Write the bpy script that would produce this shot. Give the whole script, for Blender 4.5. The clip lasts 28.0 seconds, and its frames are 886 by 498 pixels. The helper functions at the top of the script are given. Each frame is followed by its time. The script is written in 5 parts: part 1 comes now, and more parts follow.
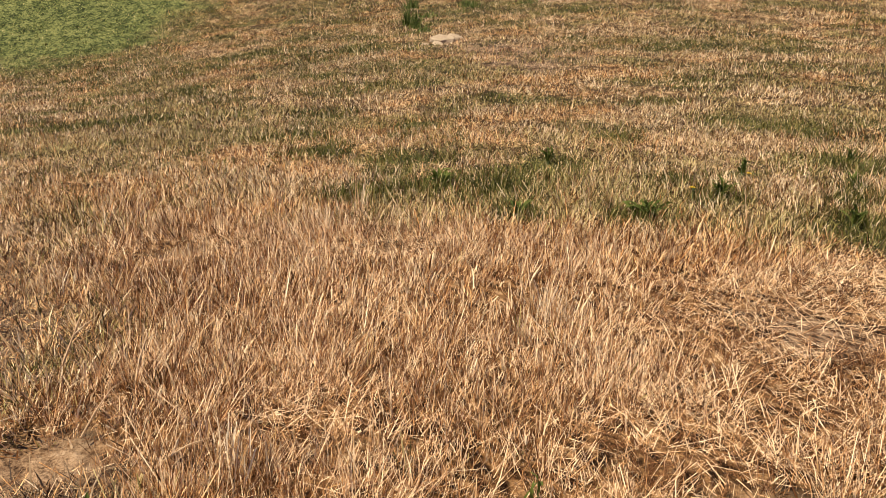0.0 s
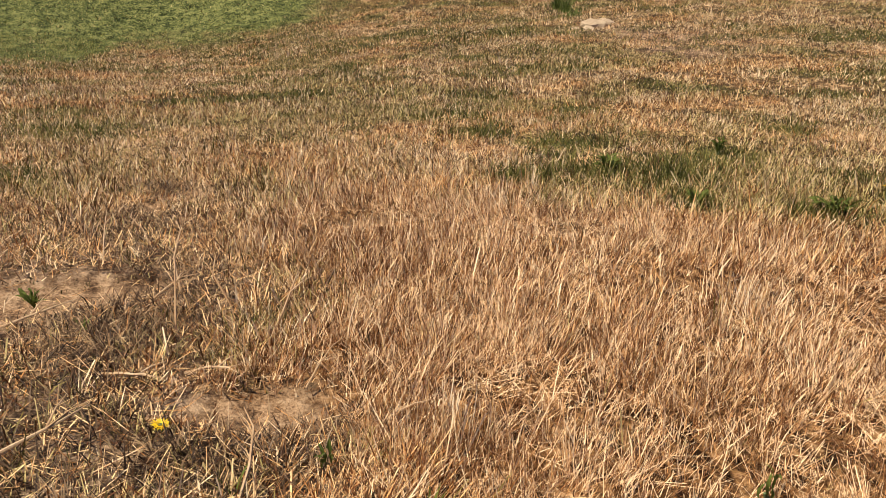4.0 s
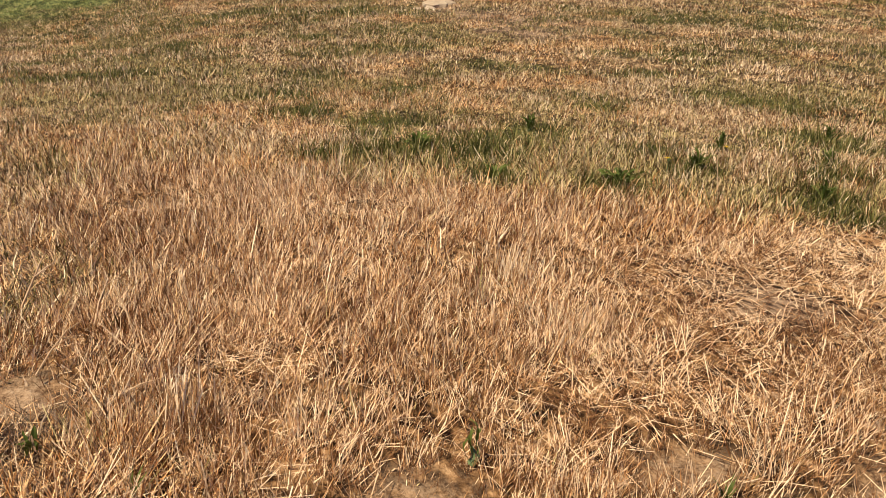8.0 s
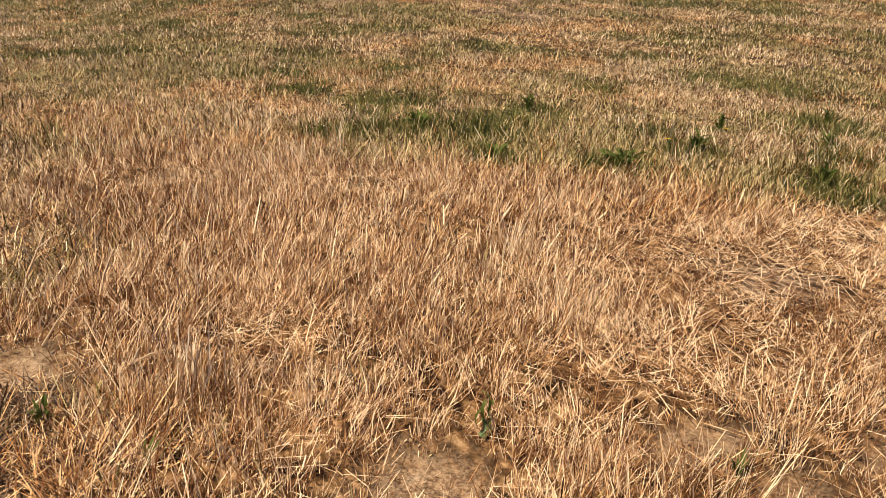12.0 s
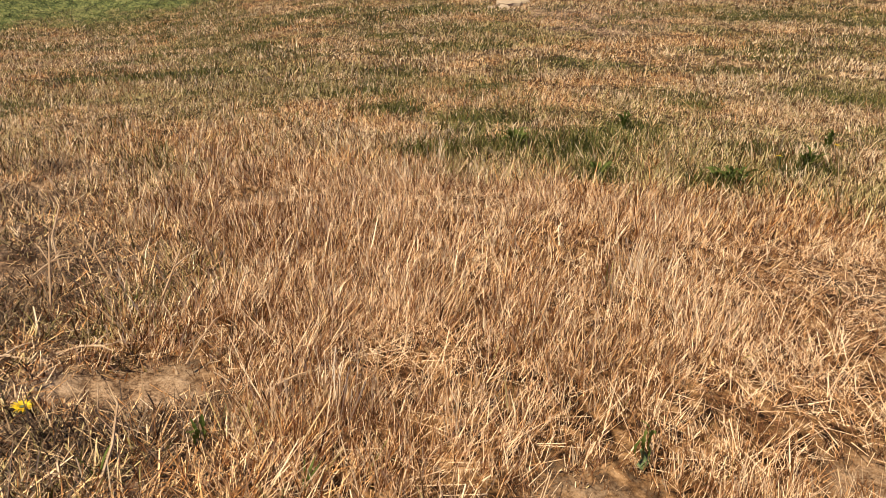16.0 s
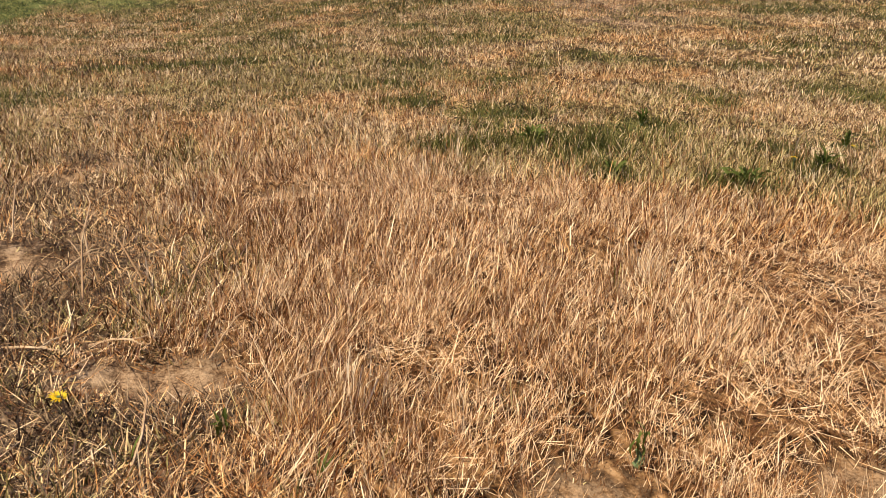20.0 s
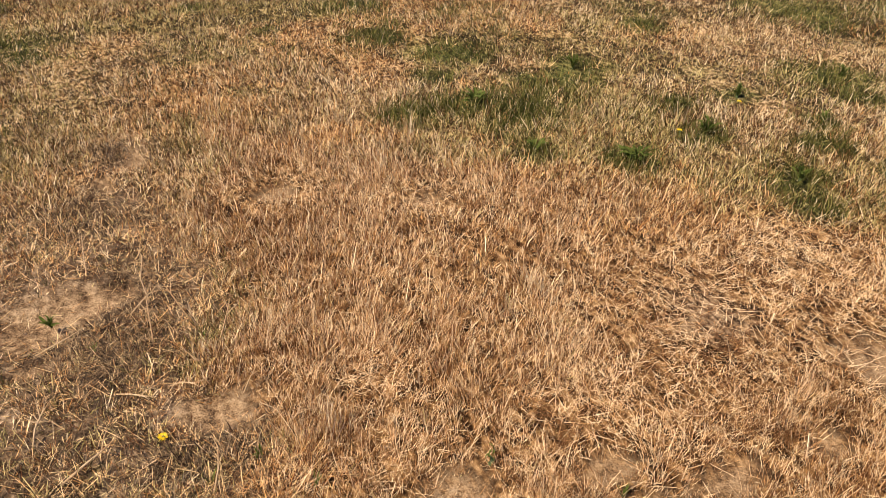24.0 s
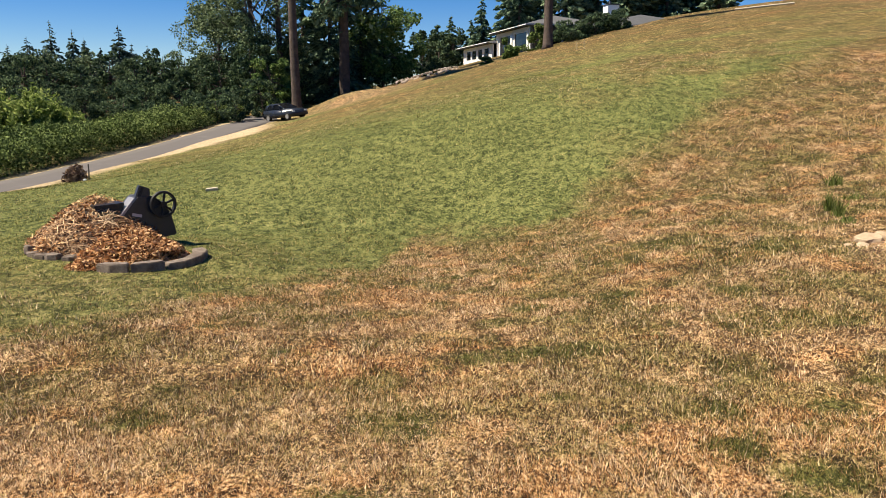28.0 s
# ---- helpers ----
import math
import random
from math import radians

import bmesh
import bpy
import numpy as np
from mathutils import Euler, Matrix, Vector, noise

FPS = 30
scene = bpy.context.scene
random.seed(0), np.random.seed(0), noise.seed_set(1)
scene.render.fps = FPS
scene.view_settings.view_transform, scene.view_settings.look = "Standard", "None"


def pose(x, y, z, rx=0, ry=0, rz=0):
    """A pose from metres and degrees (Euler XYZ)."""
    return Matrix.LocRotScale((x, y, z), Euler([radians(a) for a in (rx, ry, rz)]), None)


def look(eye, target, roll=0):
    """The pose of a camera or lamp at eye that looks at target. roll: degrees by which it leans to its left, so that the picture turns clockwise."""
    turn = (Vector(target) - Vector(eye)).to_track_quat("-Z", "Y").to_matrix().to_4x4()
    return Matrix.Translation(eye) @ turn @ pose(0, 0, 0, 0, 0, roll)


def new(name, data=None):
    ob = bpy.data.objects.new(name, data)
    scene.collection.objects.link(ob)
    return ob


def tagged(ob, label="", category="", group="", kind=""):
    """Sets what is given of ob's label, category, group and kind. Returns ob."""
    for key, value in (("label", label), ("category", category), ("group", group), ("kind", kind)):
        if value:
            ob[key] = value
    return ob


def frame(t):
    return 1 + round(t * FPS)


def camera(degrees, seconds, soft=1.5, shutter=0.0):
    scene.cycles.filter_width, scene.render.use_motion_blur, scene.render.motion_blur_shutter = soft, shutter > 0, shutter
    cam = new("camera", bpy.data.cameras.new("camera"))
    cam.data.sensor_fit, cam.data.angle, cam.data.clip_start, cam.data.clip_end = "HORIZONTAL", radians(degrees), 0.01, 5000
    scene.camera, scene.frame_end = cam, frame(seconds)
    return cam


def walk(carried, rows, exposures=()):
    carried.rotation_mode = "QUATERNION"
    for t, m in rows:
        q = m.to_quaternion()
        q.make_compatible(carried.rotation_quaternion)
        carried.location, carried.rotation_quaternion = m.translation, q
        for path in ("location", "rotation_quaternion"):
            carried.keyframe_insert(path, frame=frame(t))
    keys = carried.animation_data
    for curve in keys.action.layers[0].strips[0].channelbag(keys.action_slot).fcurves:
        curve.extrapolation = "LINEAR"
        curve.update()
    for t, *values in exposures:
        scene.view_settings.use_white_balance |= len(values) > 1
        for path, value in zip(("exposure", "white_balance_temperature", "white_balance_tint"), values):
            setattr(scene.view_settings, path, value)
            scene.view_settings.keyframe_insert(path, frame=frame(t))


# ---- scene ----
cam = camera(56.9, 28.0, soft=0.5)
PATH = [
    (0, (0.276, 0.390, 0.761), (1.176, 2.056, 0.119), 3.17),
    (0.5, (0.274, 0.406, 0.773), (1.175, 2.089, 0.174), 3.63),
    (1, (0.261, 0.407, 0.772), (1.151, 2.099, 0.184), 3.80),
    (1.5, (0.255, 0.395, 0.750), (1.129, 2.090, 0.147), 3.89),
    (2, (0.251, 0.392, 0.739), (1.099, 2.089, 0.106), 4.04),
    (2.5, (0.242, 0.397, 0.738), (1.046, 2.106, 0.081), 4.13),
    (3, (0.202, 0.416, 0.745), (0.941, 2.150, 0.075), 4.26),
    (3.5, (0.165, 0.428, 0.744), (0.828, 2.187, 0.061), 4.18),
    (5.5, (0.158, 0.418, 0.751), (0.726, 2.194, 0.027), 3.23),
    (6, (0.195, 0.405, 0.752), (0.821, 2.158, 0.022), 3.84),
    (6.5, (0.230, 0.392, 0.745), (0.928, 2.122, 0.023), 4.21),
    (7, (0.259, 0.382, 0.752), (1.039, 2.078, 0.034), 4.71),
    (7.5, (0.285, 0.369, 0.753), (1.139, 2.031, 0.041), 5.01),
    (8, (0.306, 0.352, 0.751), (1.223, 1.980, 0.039), 5.41),
    (8.5, (0.320, 0.340, 0.746), (1.286, 1.937, 0.027), 5.84),
    (9, (0.326, 0.332, 0.742), (1.323, 1.905, 0.013), 6.34),
    (9.5, (0.329, 0.331, 0.740), (1.343, 1.889, 0.002), 6.60),
    (10, (0.326, 0.333, 0.738), (1.343, 1.887, -0.003), 6.62),
    (10.5, (0.323, 0.337, 0.732), (1.332, 1.895, -0.012), 6.58),
    (11, (0.313, 0.346, 0.731), (1.301, 1.917, -0.014), 6.52),
    (11.5, (0.296, 0.357, 0.731), (1.257, 1.944, -0.016), 6.43),
    (12, (0.286, 0.362, 0.735), (1.218, 1.966, -0.013), 6.20),
    (12.5, (0.277, 0.366, 0.739), (1.179, 1.989, -0.005), 5.83),
    (14.5, (0.229, 0.402, 0.728), (1.056, 2.075, 0.009), 5.42),
    (15, (0.228, 0.408, 0.728), (1.038, 2.090, 0.010), 5.16),
    (15.5, (0.219, 0.416, 0.723), (1.014, 2.105, 0.005), 4.85),
    (16, (0.215, 0.421, 0.724), (0.997, 2.113, -0.000), 4.59),
    (16.5, (0.221, 0.415, 0.726), (0.997, 2.107, -0.003), 4.45),
    (17, (0.224, 0.414, 0.729), (0.996, 2.108, -0.002), 4.28),
    (17.5, (0.221, 0.418, 0.730), (0.986, 2.115, -0.001), 4.18),
    (18, (0.210, 0.422, 0.727), (0.969, 2.122, -0.003), 4.21),
    (18.5, (0.206, 0.417, 0.725), (0.955, 2.121, -0.009), 4.28),
    (19, (0.206, 0.415, 0.726), (0.947, 2.121, -0.010), 4.38),
    (19.5, (0.202, 0.406, 0.732), (0.936, 2.112, -0.012), 4.56),
    (20, (0.208, 0.381, 0.764), (0.942, 2.081, 0.008), 4.92),
    (20.5, (0.215, 0.347, 0.810), (0.957, 2.033, 0.031), 5.41),
    (21, (0.213, 0.317, 0.875), (0.964, 1.984, 0.064), 6.10),
    (21.5, (0.200, 0.295, 0.970), (0.958, 1.943, 0.127), 6.82),
    (23.5, (0.144, 0.059, 1.426), (0.853, 1.595, 0.358), 4.70),
    (24, (0.140, 0.047, 1.504), (0.843, 1.523, 0.352), 3.83),
    (24.5, (0.131, 0.038, 1.590), (0.856, 1.462, 0.388), 3.64),
    (25, (0.131, 0.027, 1.673), (0.927, 1.470, 0.540), 4.21),
    (25.5, (0.125, 0.004, 1.699), (0.977, 1.511, 0.697), 4.59),
    (26, (0.114, -0.039, 1.715), (0.936, 1.557, 0.834), 4.12),
    (26.5, (0.092, -0.046, 1.730), (0.786, 1.670, 0.974), 3.08),
    (27, (0.058, -0.047, 1.748), (0.543, 1.790, 1.125), 1.71),
    (27.5, (0.034, -0.026, 1.743), (0.272, 1.898, 1.250), 0.49),
    (28, (0.000, 0.000, 1.740), (-0.000, 1.963, 1.358), -0.02),
]
walk(cam, [(t, look(eye, target, roll)) for t, eye, target, roll in PATH], exposures=[(0, 0.56), (25, 0.60), (27, 0.80), (28, 1.02)])

# ---------------------------------------------------------------- daylight
SUN_EL, SUN_AZ = radians(56), radians(-97)   # azimuth from +y, negative to the left
world = bpy.data.worlds.new("sky")
scene.world = world
world.use_nodes = True
wn = world.node_tree
sky = wn.nodes.new("ShaderNodeTexSky")
sky.sky_type, sky.sun_disc = "NISHITA", False
sky.sun_elevation, sky.sun_rotation = SUN_EL, SUN_AZ
sky.altitude, sky.air_density, sky.dust_density, sky.ozone_density = 2600, 1.0, 0.0, 4.0
clear = wn.nodes.new("ShaderNodeHueSaturation")
clear.inputs["Hue"].default_value, clear.inputs["Saturation"].default_value = 0.512, 1.42
wn.links.new(sky.outputs[0], clear.inputs["Color"])
wn.links.new(clear.outputs[0], wn.nodes["Background"].inputs[0])
wn.nodes["Background"].inputs[1].default_value = 0.055
sun_data = bpy.data.lights.new("sun", "SUN")
sun_data.energy, sun_data.angle, sun_data.color = 5.0, radians(0.53), (1.0, 0.882, 0.695)
sun = new("sun", sun_data)
sun_dir = Vector((math.sin(SUN_AZ) * math.cos(SUN_EL), math.cos(SUN_AZ) * math.cos(SUN_EL), math.sin(SUN_EL)))
sun.matrix_world = look(sun_dir * 60, (0, 0, 0))


# ---------------------------------------------------------------- materials
def nodes_of(name):
    m = bpy.data.materials.new(name)
    m.use_nodes = True
    return m, m.node_tree, m.node_tree.nodes["Principled BSDF"]


def ramp(tree, fac, stops):
    n = tree.nodes.new("ShaderNodeValToRGB")
    el = n.color_ramp.elements
    while len(el) < len(stops):
        el.new(0.5)
    for e, (p, c) in zip(el, stops):
        e.position, e.color = p, (*c, 1)
    tree.links.new(fac, n.inputs[0])
    return n.outputs[0]


def noise_of(tree, scale, detail=4.0, rough=0.6, coord=None, output=0):
    n = tree.nodes.new("ShaderNodeTexNoise")
    n.inputs["Scale"].default_value, n.inputs["Detail"].default_value, n.inputs["Roughness"].default_value = scale, detail, rough
    if coord is not None:
        tree.links.new(coord, n.inputs["Vector"])
    return n.outputs[output]


def mix(tree, fac, a, b, blend="MIX"):
    n = tree.nodes.new("ShaderNodeMix")
    n.data_type, n.blend_type = "RGBA", blend
    for sock, v in ((n.inputs[0], fac), (n.inputs[6], a), (n.inputs[7], b)):
        if isinstance(v, bpy.types.NodeSocket):
            tree.links.new(v, sock)
        elif isinstance(v, (int, float)):
            sock.default_value = v
        else:
            sock.default_value = (*v, 1)
    return n.outputs[2]


def maths(tree, op, a, b=0.0):
    n = tree.nodes.new("ShaderNodeMath")
    n.operation = op
    for sock, v in zip(n.inputs, (a, b)):
        if isinstance(v, bpy.types.NodeSocket):
            tree.links.new(v, sock)
        else:
            sock.default_value = v
    return n.outputs[0]


def bump(tree, bsdf, height, strength=0.4, distance=0.02):
    n = tree.nodes.new("ShaderNodeBump")
    n.inputs["Strength"].default_value, n.inputs["Distance"].default_value = strength, distance
    tree.links.new(height, n.inputs["Height"])
    tree.links.new(n.outputs[0], bsdf.inputs["Normal"])


def position(tree):
    return tree.nodes.new("ShaderNodeNewGeometry").outputs["Position"]


def attribute(tree, name):
    n = tree.nodes.new("ShaderNodeAttribute")
    n.attribute_name = name
    return n.outputs["Fac"]


def blade_material(name, dark, mid, light, patch_scale=1.4, through_light=0.25, rough=0.65, spread=0.75, spec=0.25, clump=0.0, drift=1.6):
    """Leaf blades: each one its own tone, the tones drifting from patch to patch."""
    m, tree, bsdf = nodes_of(name)
    geo = tree.nodes.new("ShaderNodeNewGeometry")
    patch = noise_of(tree, patch_scale, 3.0, 0.6, geo.outputs["Position"])
    fleck = noise_of(tree, patch_scale * 7, 2.0, 0.5, geo.outputs["Position"])
    tufty = noise_of(tree, patch_scale * 28, 2.0, 0.5, geo.outputs["Position"])
    patch = maths(tree, "ADD", maths(tree, "MULTIPLY", patch, drift), maths(tree, "ADD", maths(tree, "MULTIPLY", fleck, 2.4), -0.7 - 0.5 * drift))
    patch = maths(tree, "ADD", patch, maths(tree, "ADD", maths(tree, "MULTIPLY", tufty, clump), -0.5 * clump))
    each = maths(tree, "MULTIPLY", maths(tree, "SUBTRACT", geo.outputs["Random Per Island"], 0.5), spread * 2)
    fac = maths(tree, "ADD", maths(tree, "MULTIPLY", patch, 0.7), maths(tree, "ADD", each, 0.12))
    col = ramp(tree, fac, [(0.0, dark), (0.5, mid), (1.0, light)])
    tree.links.new(col, bsdf.inputs["Base Color"])
    bsdf.inputs["Roughness"].default_value = rough
    bsdf.inputs["Specular IOR Level"].default_value = spec
    tl = tree.nodes.new("ShaderNodeBsdfTranslucent")
    tree.links.new(col, tl.inputs["Color"])
    ms = tree.nodes.new("ShaderNodeMixShader")
    ms.inputs[0].default_value = through_light
    out = tree.nodes["Material Output"]
    tree.links.new(bsdf.outputs[0], ms.inputs[1])
    tree.links.new(tl.outputs[0], ms.inputs[2])
    tree.links.new(ms.outputs[0], out.inputs["Surface"])
    return m


def plain(name, a, b, scale=6.0, rough=0.7, metal=0.0, relief=0.0, fine=0.0, spec=0.4):
    """A surface of two tones at two scales, with some relief; repeats differ by object."""
    m, tree, bsdf = nodes_of(name)
    co = tree.nodes.new("ShaderNodeTexCoord").outputs["Object"]
    n1 = noise_of(tree, scale, 5.0, 0.65, co)
    n2 = noise_of(tree, scale * 9, 3.0, 0.6, co)
    rnd = tree.nodes.new("ShaderNodeObjectInfo").outputs["Random"]
    f = maths(tree, "ADD", maths(tree, "MULTIPLY", n1, 1.3), maths(tree, "ADD", maths(tree, "MULTIPLY", n2, 0.5), -0.65))
    f = maths(tree, "ADD", f, maths(tree, "MULTIPLY", maths(tree, "SUBTRACT", rnd, 0.5), 0.35))
    tree.links.new(ramp(tree, f, [(0.1, a), (0.9, b)]), bsdf.inputs["Base Color"])
    bsdf.inputs["Roughness"].default_value, bsdf.inputs["Metallic"].default_value = rough, metal
    bsdf.inputs["Specular IOR Level"].default_value = spec
    if relief:
        bump(tree, bsdf, n1 if not fine else n2, relief, fine or 0.03)
    return m


STRAW = blade_material("straw", (0.14, 0.054, 0.016), (0.60, 0.320, 0.130), (0.95, 0.70, 0.435), 1.1, 0.12, spread=1.05, clump=3.6)
PALE_STRAW = blade_material("bleached straw", (0.46, 0.28, 0.13), (0.80, 0.56, 0.31), (0.96, 0.80, 0.56), 1.1, 0.12, spread=0.9)
TURF = blade_material("half dry turf", (0.085, 0.038, 0.012), (0.60, 0.365, 0.155), (0.97, 0.77, 0.50), 0.8, 0.12, spread=1.15, clump=4.2)
RUSSET = blade_material("russet straw", (0.12, 0.040, 0.010), (0.62, 0.300, 0.096), (0.95, 0.66, 0.34), 1.3, 0.12, spread=1.05, clump=3.4)
OLIVE = blade_material("half dry olive blades", (0.060, 0.046, 0.010), (0.27, 0.215, 0.062), (0.66, 0.53, 0.24), 1.2, 0.2, spread=1.0, clump=2.6)
BROWN = blade_material("reddish brown stalks", (0.085, 0.038, 0.014), (0.42, 0.220, 0.090), (0.78, 0.52, 0.27), 3.0, 0.1, spread=0.9, clump=1.0)
DARK_STALK = blade_material("dark withered stalk", (0.028, 0.014, 0.007), (0.125, 0.074, 0.038), (0.36, 0.24, 0.13), 3.0, 0.1)
GREEN = blade_material("green blades", (0.030, 0.036, 0.005), (0.100, 0.105, 0.017), (0.25, 0.22, 0.060), 2.0, 0.3, spread=0.9, clump=1.5)
LAWN = blade_material("lawn blades", (0.040, 0.053, 0.011), (0.150, 0.170, 0.038), (0.39, 0.365, 0.120), 0.75, 0.35, spread=0.8, clump=1.6, drift=3.4)
TUFT = blade_material("fresh green blades", (0.050, 0.075, 0.012), (0.125, 0.170, 0.032), (0.27, 0.31, 0.09), 2.0, 0.3)
WEED = blade_material("weed leaf", (0.055, 0.075, 0.012), (0.13, 0.16, 0.032), (0.25, 0.27, 0.08), 6.0, 0.35, 0.7, 0.4, 0.15)
PETAL = plain("yellow petals", (0.75, 0.52, 0.01), (0.85, 0.62, 0.02), 60, 0.6)
DRY_STEM = plain("pale dry stem", (0.36, 0.22, 0.11), (0.74, 0.56, 0.36), 30, 0.75)
STEM = plain("green stem", (0.10, 0.14, 0.05), (0.16, 0.2, 0.08), 60, 0.6)
STONE = plain("pale field stone", (0.36, 0.265, 0.165), (0.56, 0.44, 0.30), 5, 0.9, 0, 0.5)


def ground_material():
    m, tree, bsdf = nodes_of("ground")
    pos = position(tree)
    soil, lawn, green, road, straw = (attribute(tree, k) for k in ("soil", "lawn", "green", "verge", "straw"))
    fine = noise_of(tree, 45, 4, 0.7, pos)
    tuft = noise_of(tree, 11, 4, 0.7, pos)
    stretch = tree.nodes.new("ShaderNodeVectorMath")
    stretch.operation = "MULTIPLY"
    stretch.inputs[1].default_value = (1.0, 0.5, 0.5)
    tree.links.new(pos, stretch.inputs[0])
    streak = tree.nodes.new("ShaderNodeVectorMath")
    streak.operation = "MULTIPLY"
    streak.inputs[1].default_value = (1.0, 0.42, 0.42)
    tree.links.new(pos, streak.inputs[0])
    big, mid = noise_of(tree, 0.35, 4, 0.6, streak.outputs[0]), noise_of(tree, 4.4, 5, 0.7, streak.outputs[0])
    stroke, stroke2 = noise_of(tree, 62, 3, 0.6, stretch.outputs[0]), noise_of(tree, 24, 3, 0.6, stretch.outputs[0])
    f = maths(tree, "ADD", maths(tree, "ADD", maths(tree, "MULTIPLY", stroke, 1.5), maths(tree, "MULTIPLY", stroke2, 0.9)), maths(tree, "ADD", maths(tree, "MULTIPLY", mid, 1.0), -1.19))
    # near-black low stops put the shade between tufts into the thatch colour
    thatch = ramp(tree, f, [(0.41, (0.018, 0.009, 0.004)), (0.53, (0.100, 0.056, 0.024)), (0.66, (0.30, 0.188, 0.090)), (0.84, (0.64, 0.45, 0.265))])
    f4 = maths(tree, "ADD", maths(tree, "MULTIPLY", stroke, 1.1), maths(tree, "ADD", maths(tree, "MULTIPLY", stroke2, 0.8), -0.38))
    # litter's darkest stop stands in for deep shadow under the straw
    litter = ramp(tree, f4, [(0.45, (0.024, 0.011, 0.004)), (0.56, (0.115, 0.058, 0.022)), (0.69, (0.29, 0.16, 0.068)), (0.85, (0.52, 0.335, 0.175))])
    coarse = noise_of(tree, 7.0, 4, 0.7, streak.outputs[0])
    f2 = maths(tree, "ADD", maths(tree, "ADD", maths(tree, "MULTIPLY", stroke2, 1.15), maths(tree, "MULTIPLY", coarse, 0.8)), maths(tree, "ADD", maths(tree, "ADD", maths(tree, "MULTIPLY", big, 0.2), maths(tree, "MULTIPLY", mid, 0.6)), -0.78))
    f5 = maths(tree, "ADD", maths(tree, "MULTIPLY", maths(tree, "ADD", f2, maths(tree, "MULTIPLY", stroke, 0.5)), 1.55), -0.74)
    # dark low stop: lawn blades' self-shadow put into the turf colour
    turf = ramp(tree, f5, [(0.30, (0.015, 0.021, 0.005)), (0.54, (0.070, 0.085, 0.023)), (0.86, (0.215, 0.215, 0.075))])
    pale = noise_of(tree, 0.9, 4, 0.6, pos)
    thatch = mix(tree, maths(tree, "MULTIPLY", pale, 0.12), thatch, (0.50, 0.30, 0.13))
    # foxy and half have the same painted shade in their dark gaps
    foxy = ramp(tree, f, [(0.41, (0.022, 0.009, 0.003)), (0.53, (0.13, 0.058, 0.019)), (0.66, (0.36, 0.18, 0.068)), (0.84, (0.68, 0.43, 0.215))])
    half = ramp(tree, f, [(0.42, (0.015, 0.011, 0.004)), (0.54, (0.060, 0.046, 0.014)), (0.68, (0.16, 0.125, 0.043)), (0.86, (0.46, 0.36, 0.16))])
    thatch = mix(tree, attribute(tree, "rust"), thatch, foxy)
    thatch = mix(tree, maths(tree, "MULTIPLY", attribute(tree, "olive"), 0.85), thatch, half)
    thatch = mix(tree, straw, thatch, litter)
    grit = noise_of(tree, 260, 3, 0.7, pos)
    f3 = maths(tree, "ADD", maths(tree, "MULTIPLY", fine, 0.60), maths(tree, "ADD", maths(tree, "MULTIPLY", tuft, 0.55), maths(tree, "ADD", maths(tree, "MULTIPLY", grit, 0.55), -0.30)))
    earth = ramp(tree, f3, [(0.40, (0.045, 0.024, 0.012)), (0.50, (0.17, 0.10, 0.054)), (0.62, (0.36, 0.235, 0.135)), (0.8, (0.50, 0.355, 0.225))])
    sand = ramp(tree, f2, [(0.35, (0.28, 0.195, 0.11)), (0.85, (0.56, 0.45, 0.30))])
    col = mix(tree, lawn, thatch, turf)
    sweep = noise_of(tree, 0.75, 5, 0.68, pos)
    tone = ramp(tree, sweep, [(0.34, (0.66, 0.64, 0.60)), (0.5, (1.04, 1.04, 1.02)), (0.68, (1.55, 1.50, 1.45))])
    away = tree.nodes.new("ShaderNodeSeparateXYZ")
    tree.links.new(pos, away.inputs[0])
    upper = ramp(tree, maths(tree, "MULTIPLY", away.outputs["Y"], 0.01), [(0.26, (0, 0, 0)), (0.40, (1, 1, 1))])
    swathe = tree.nodes.new("ShaderNodeMix")
    swathe.data_type, swathe.blend_type = "RGBA", "MULTIPLY"
    tree.links.new(upper, swathe.inputs[0])
    tree.links.new(col, swathe.inputs[6])
    tree.links.new(tone, swathe.inputs[7])
    col = swathe.outputs[2]
    mottle = ramp(tree, maths(tree, "ADD", maths(tree, "MULTIPLY", coarse, 0.9), maths(tree, "MULTIPLY", stroke2, 0.7)), [(0.62, (0, 0, 0)), (0.86, (1, 1, 1))])
    olive = ramp(tree, f, [(0.40, (0.020, 0.022, 0.006)), (0.60, (0.070, 0.073, 0.019)), (0.86, (0.20, 0.175, 0.060))])
    col = mix(tree, maths(tree, "MULTIPLY", maths(tree, "MULTIPLY", green, 1.0), maths(tree, "ADD", maths(tree, "MULTIPLY", mottle, 0.55), 0.45)), col, olive)
    matted = ramp(tree, f, [(0.34, (0.040, 0.022, 0.012)), (0.52, (0.16, 0.098, 0.056)), (0.76, (0.42, 0.29, 0.18))])
    col = mix(tree, attribute(tree, "mat"), col, matted)
    # dark soil; the lowest stop also paints in the weeds' shadows
    loam = ramp(tree, maths(tree, "ADD", maths(tree, "MULTIPLY", fine, 0.6), maths(tree, "MULTIPLY", tuft, 0.5)), [(0.43, (0.016, 0.010, 0.007)), (0.55, (0.120, 0.076, 0.047)), (0.70, (0.44, 0.31, 0.20))])
    col = mix(tree, maths(tree, "MULTIPLY", attribute(tree, "strip"), 0.9), col, loam)
    col = mix(tree, soil, col, earth)
    col = mix(tree, road, col, sand)
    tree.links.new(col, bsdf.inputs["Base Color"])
    bsdf.inputs["Roughness"].default_value, bsdf.inputs["Specular IOR Level"].default_value = 0.95, 0.1
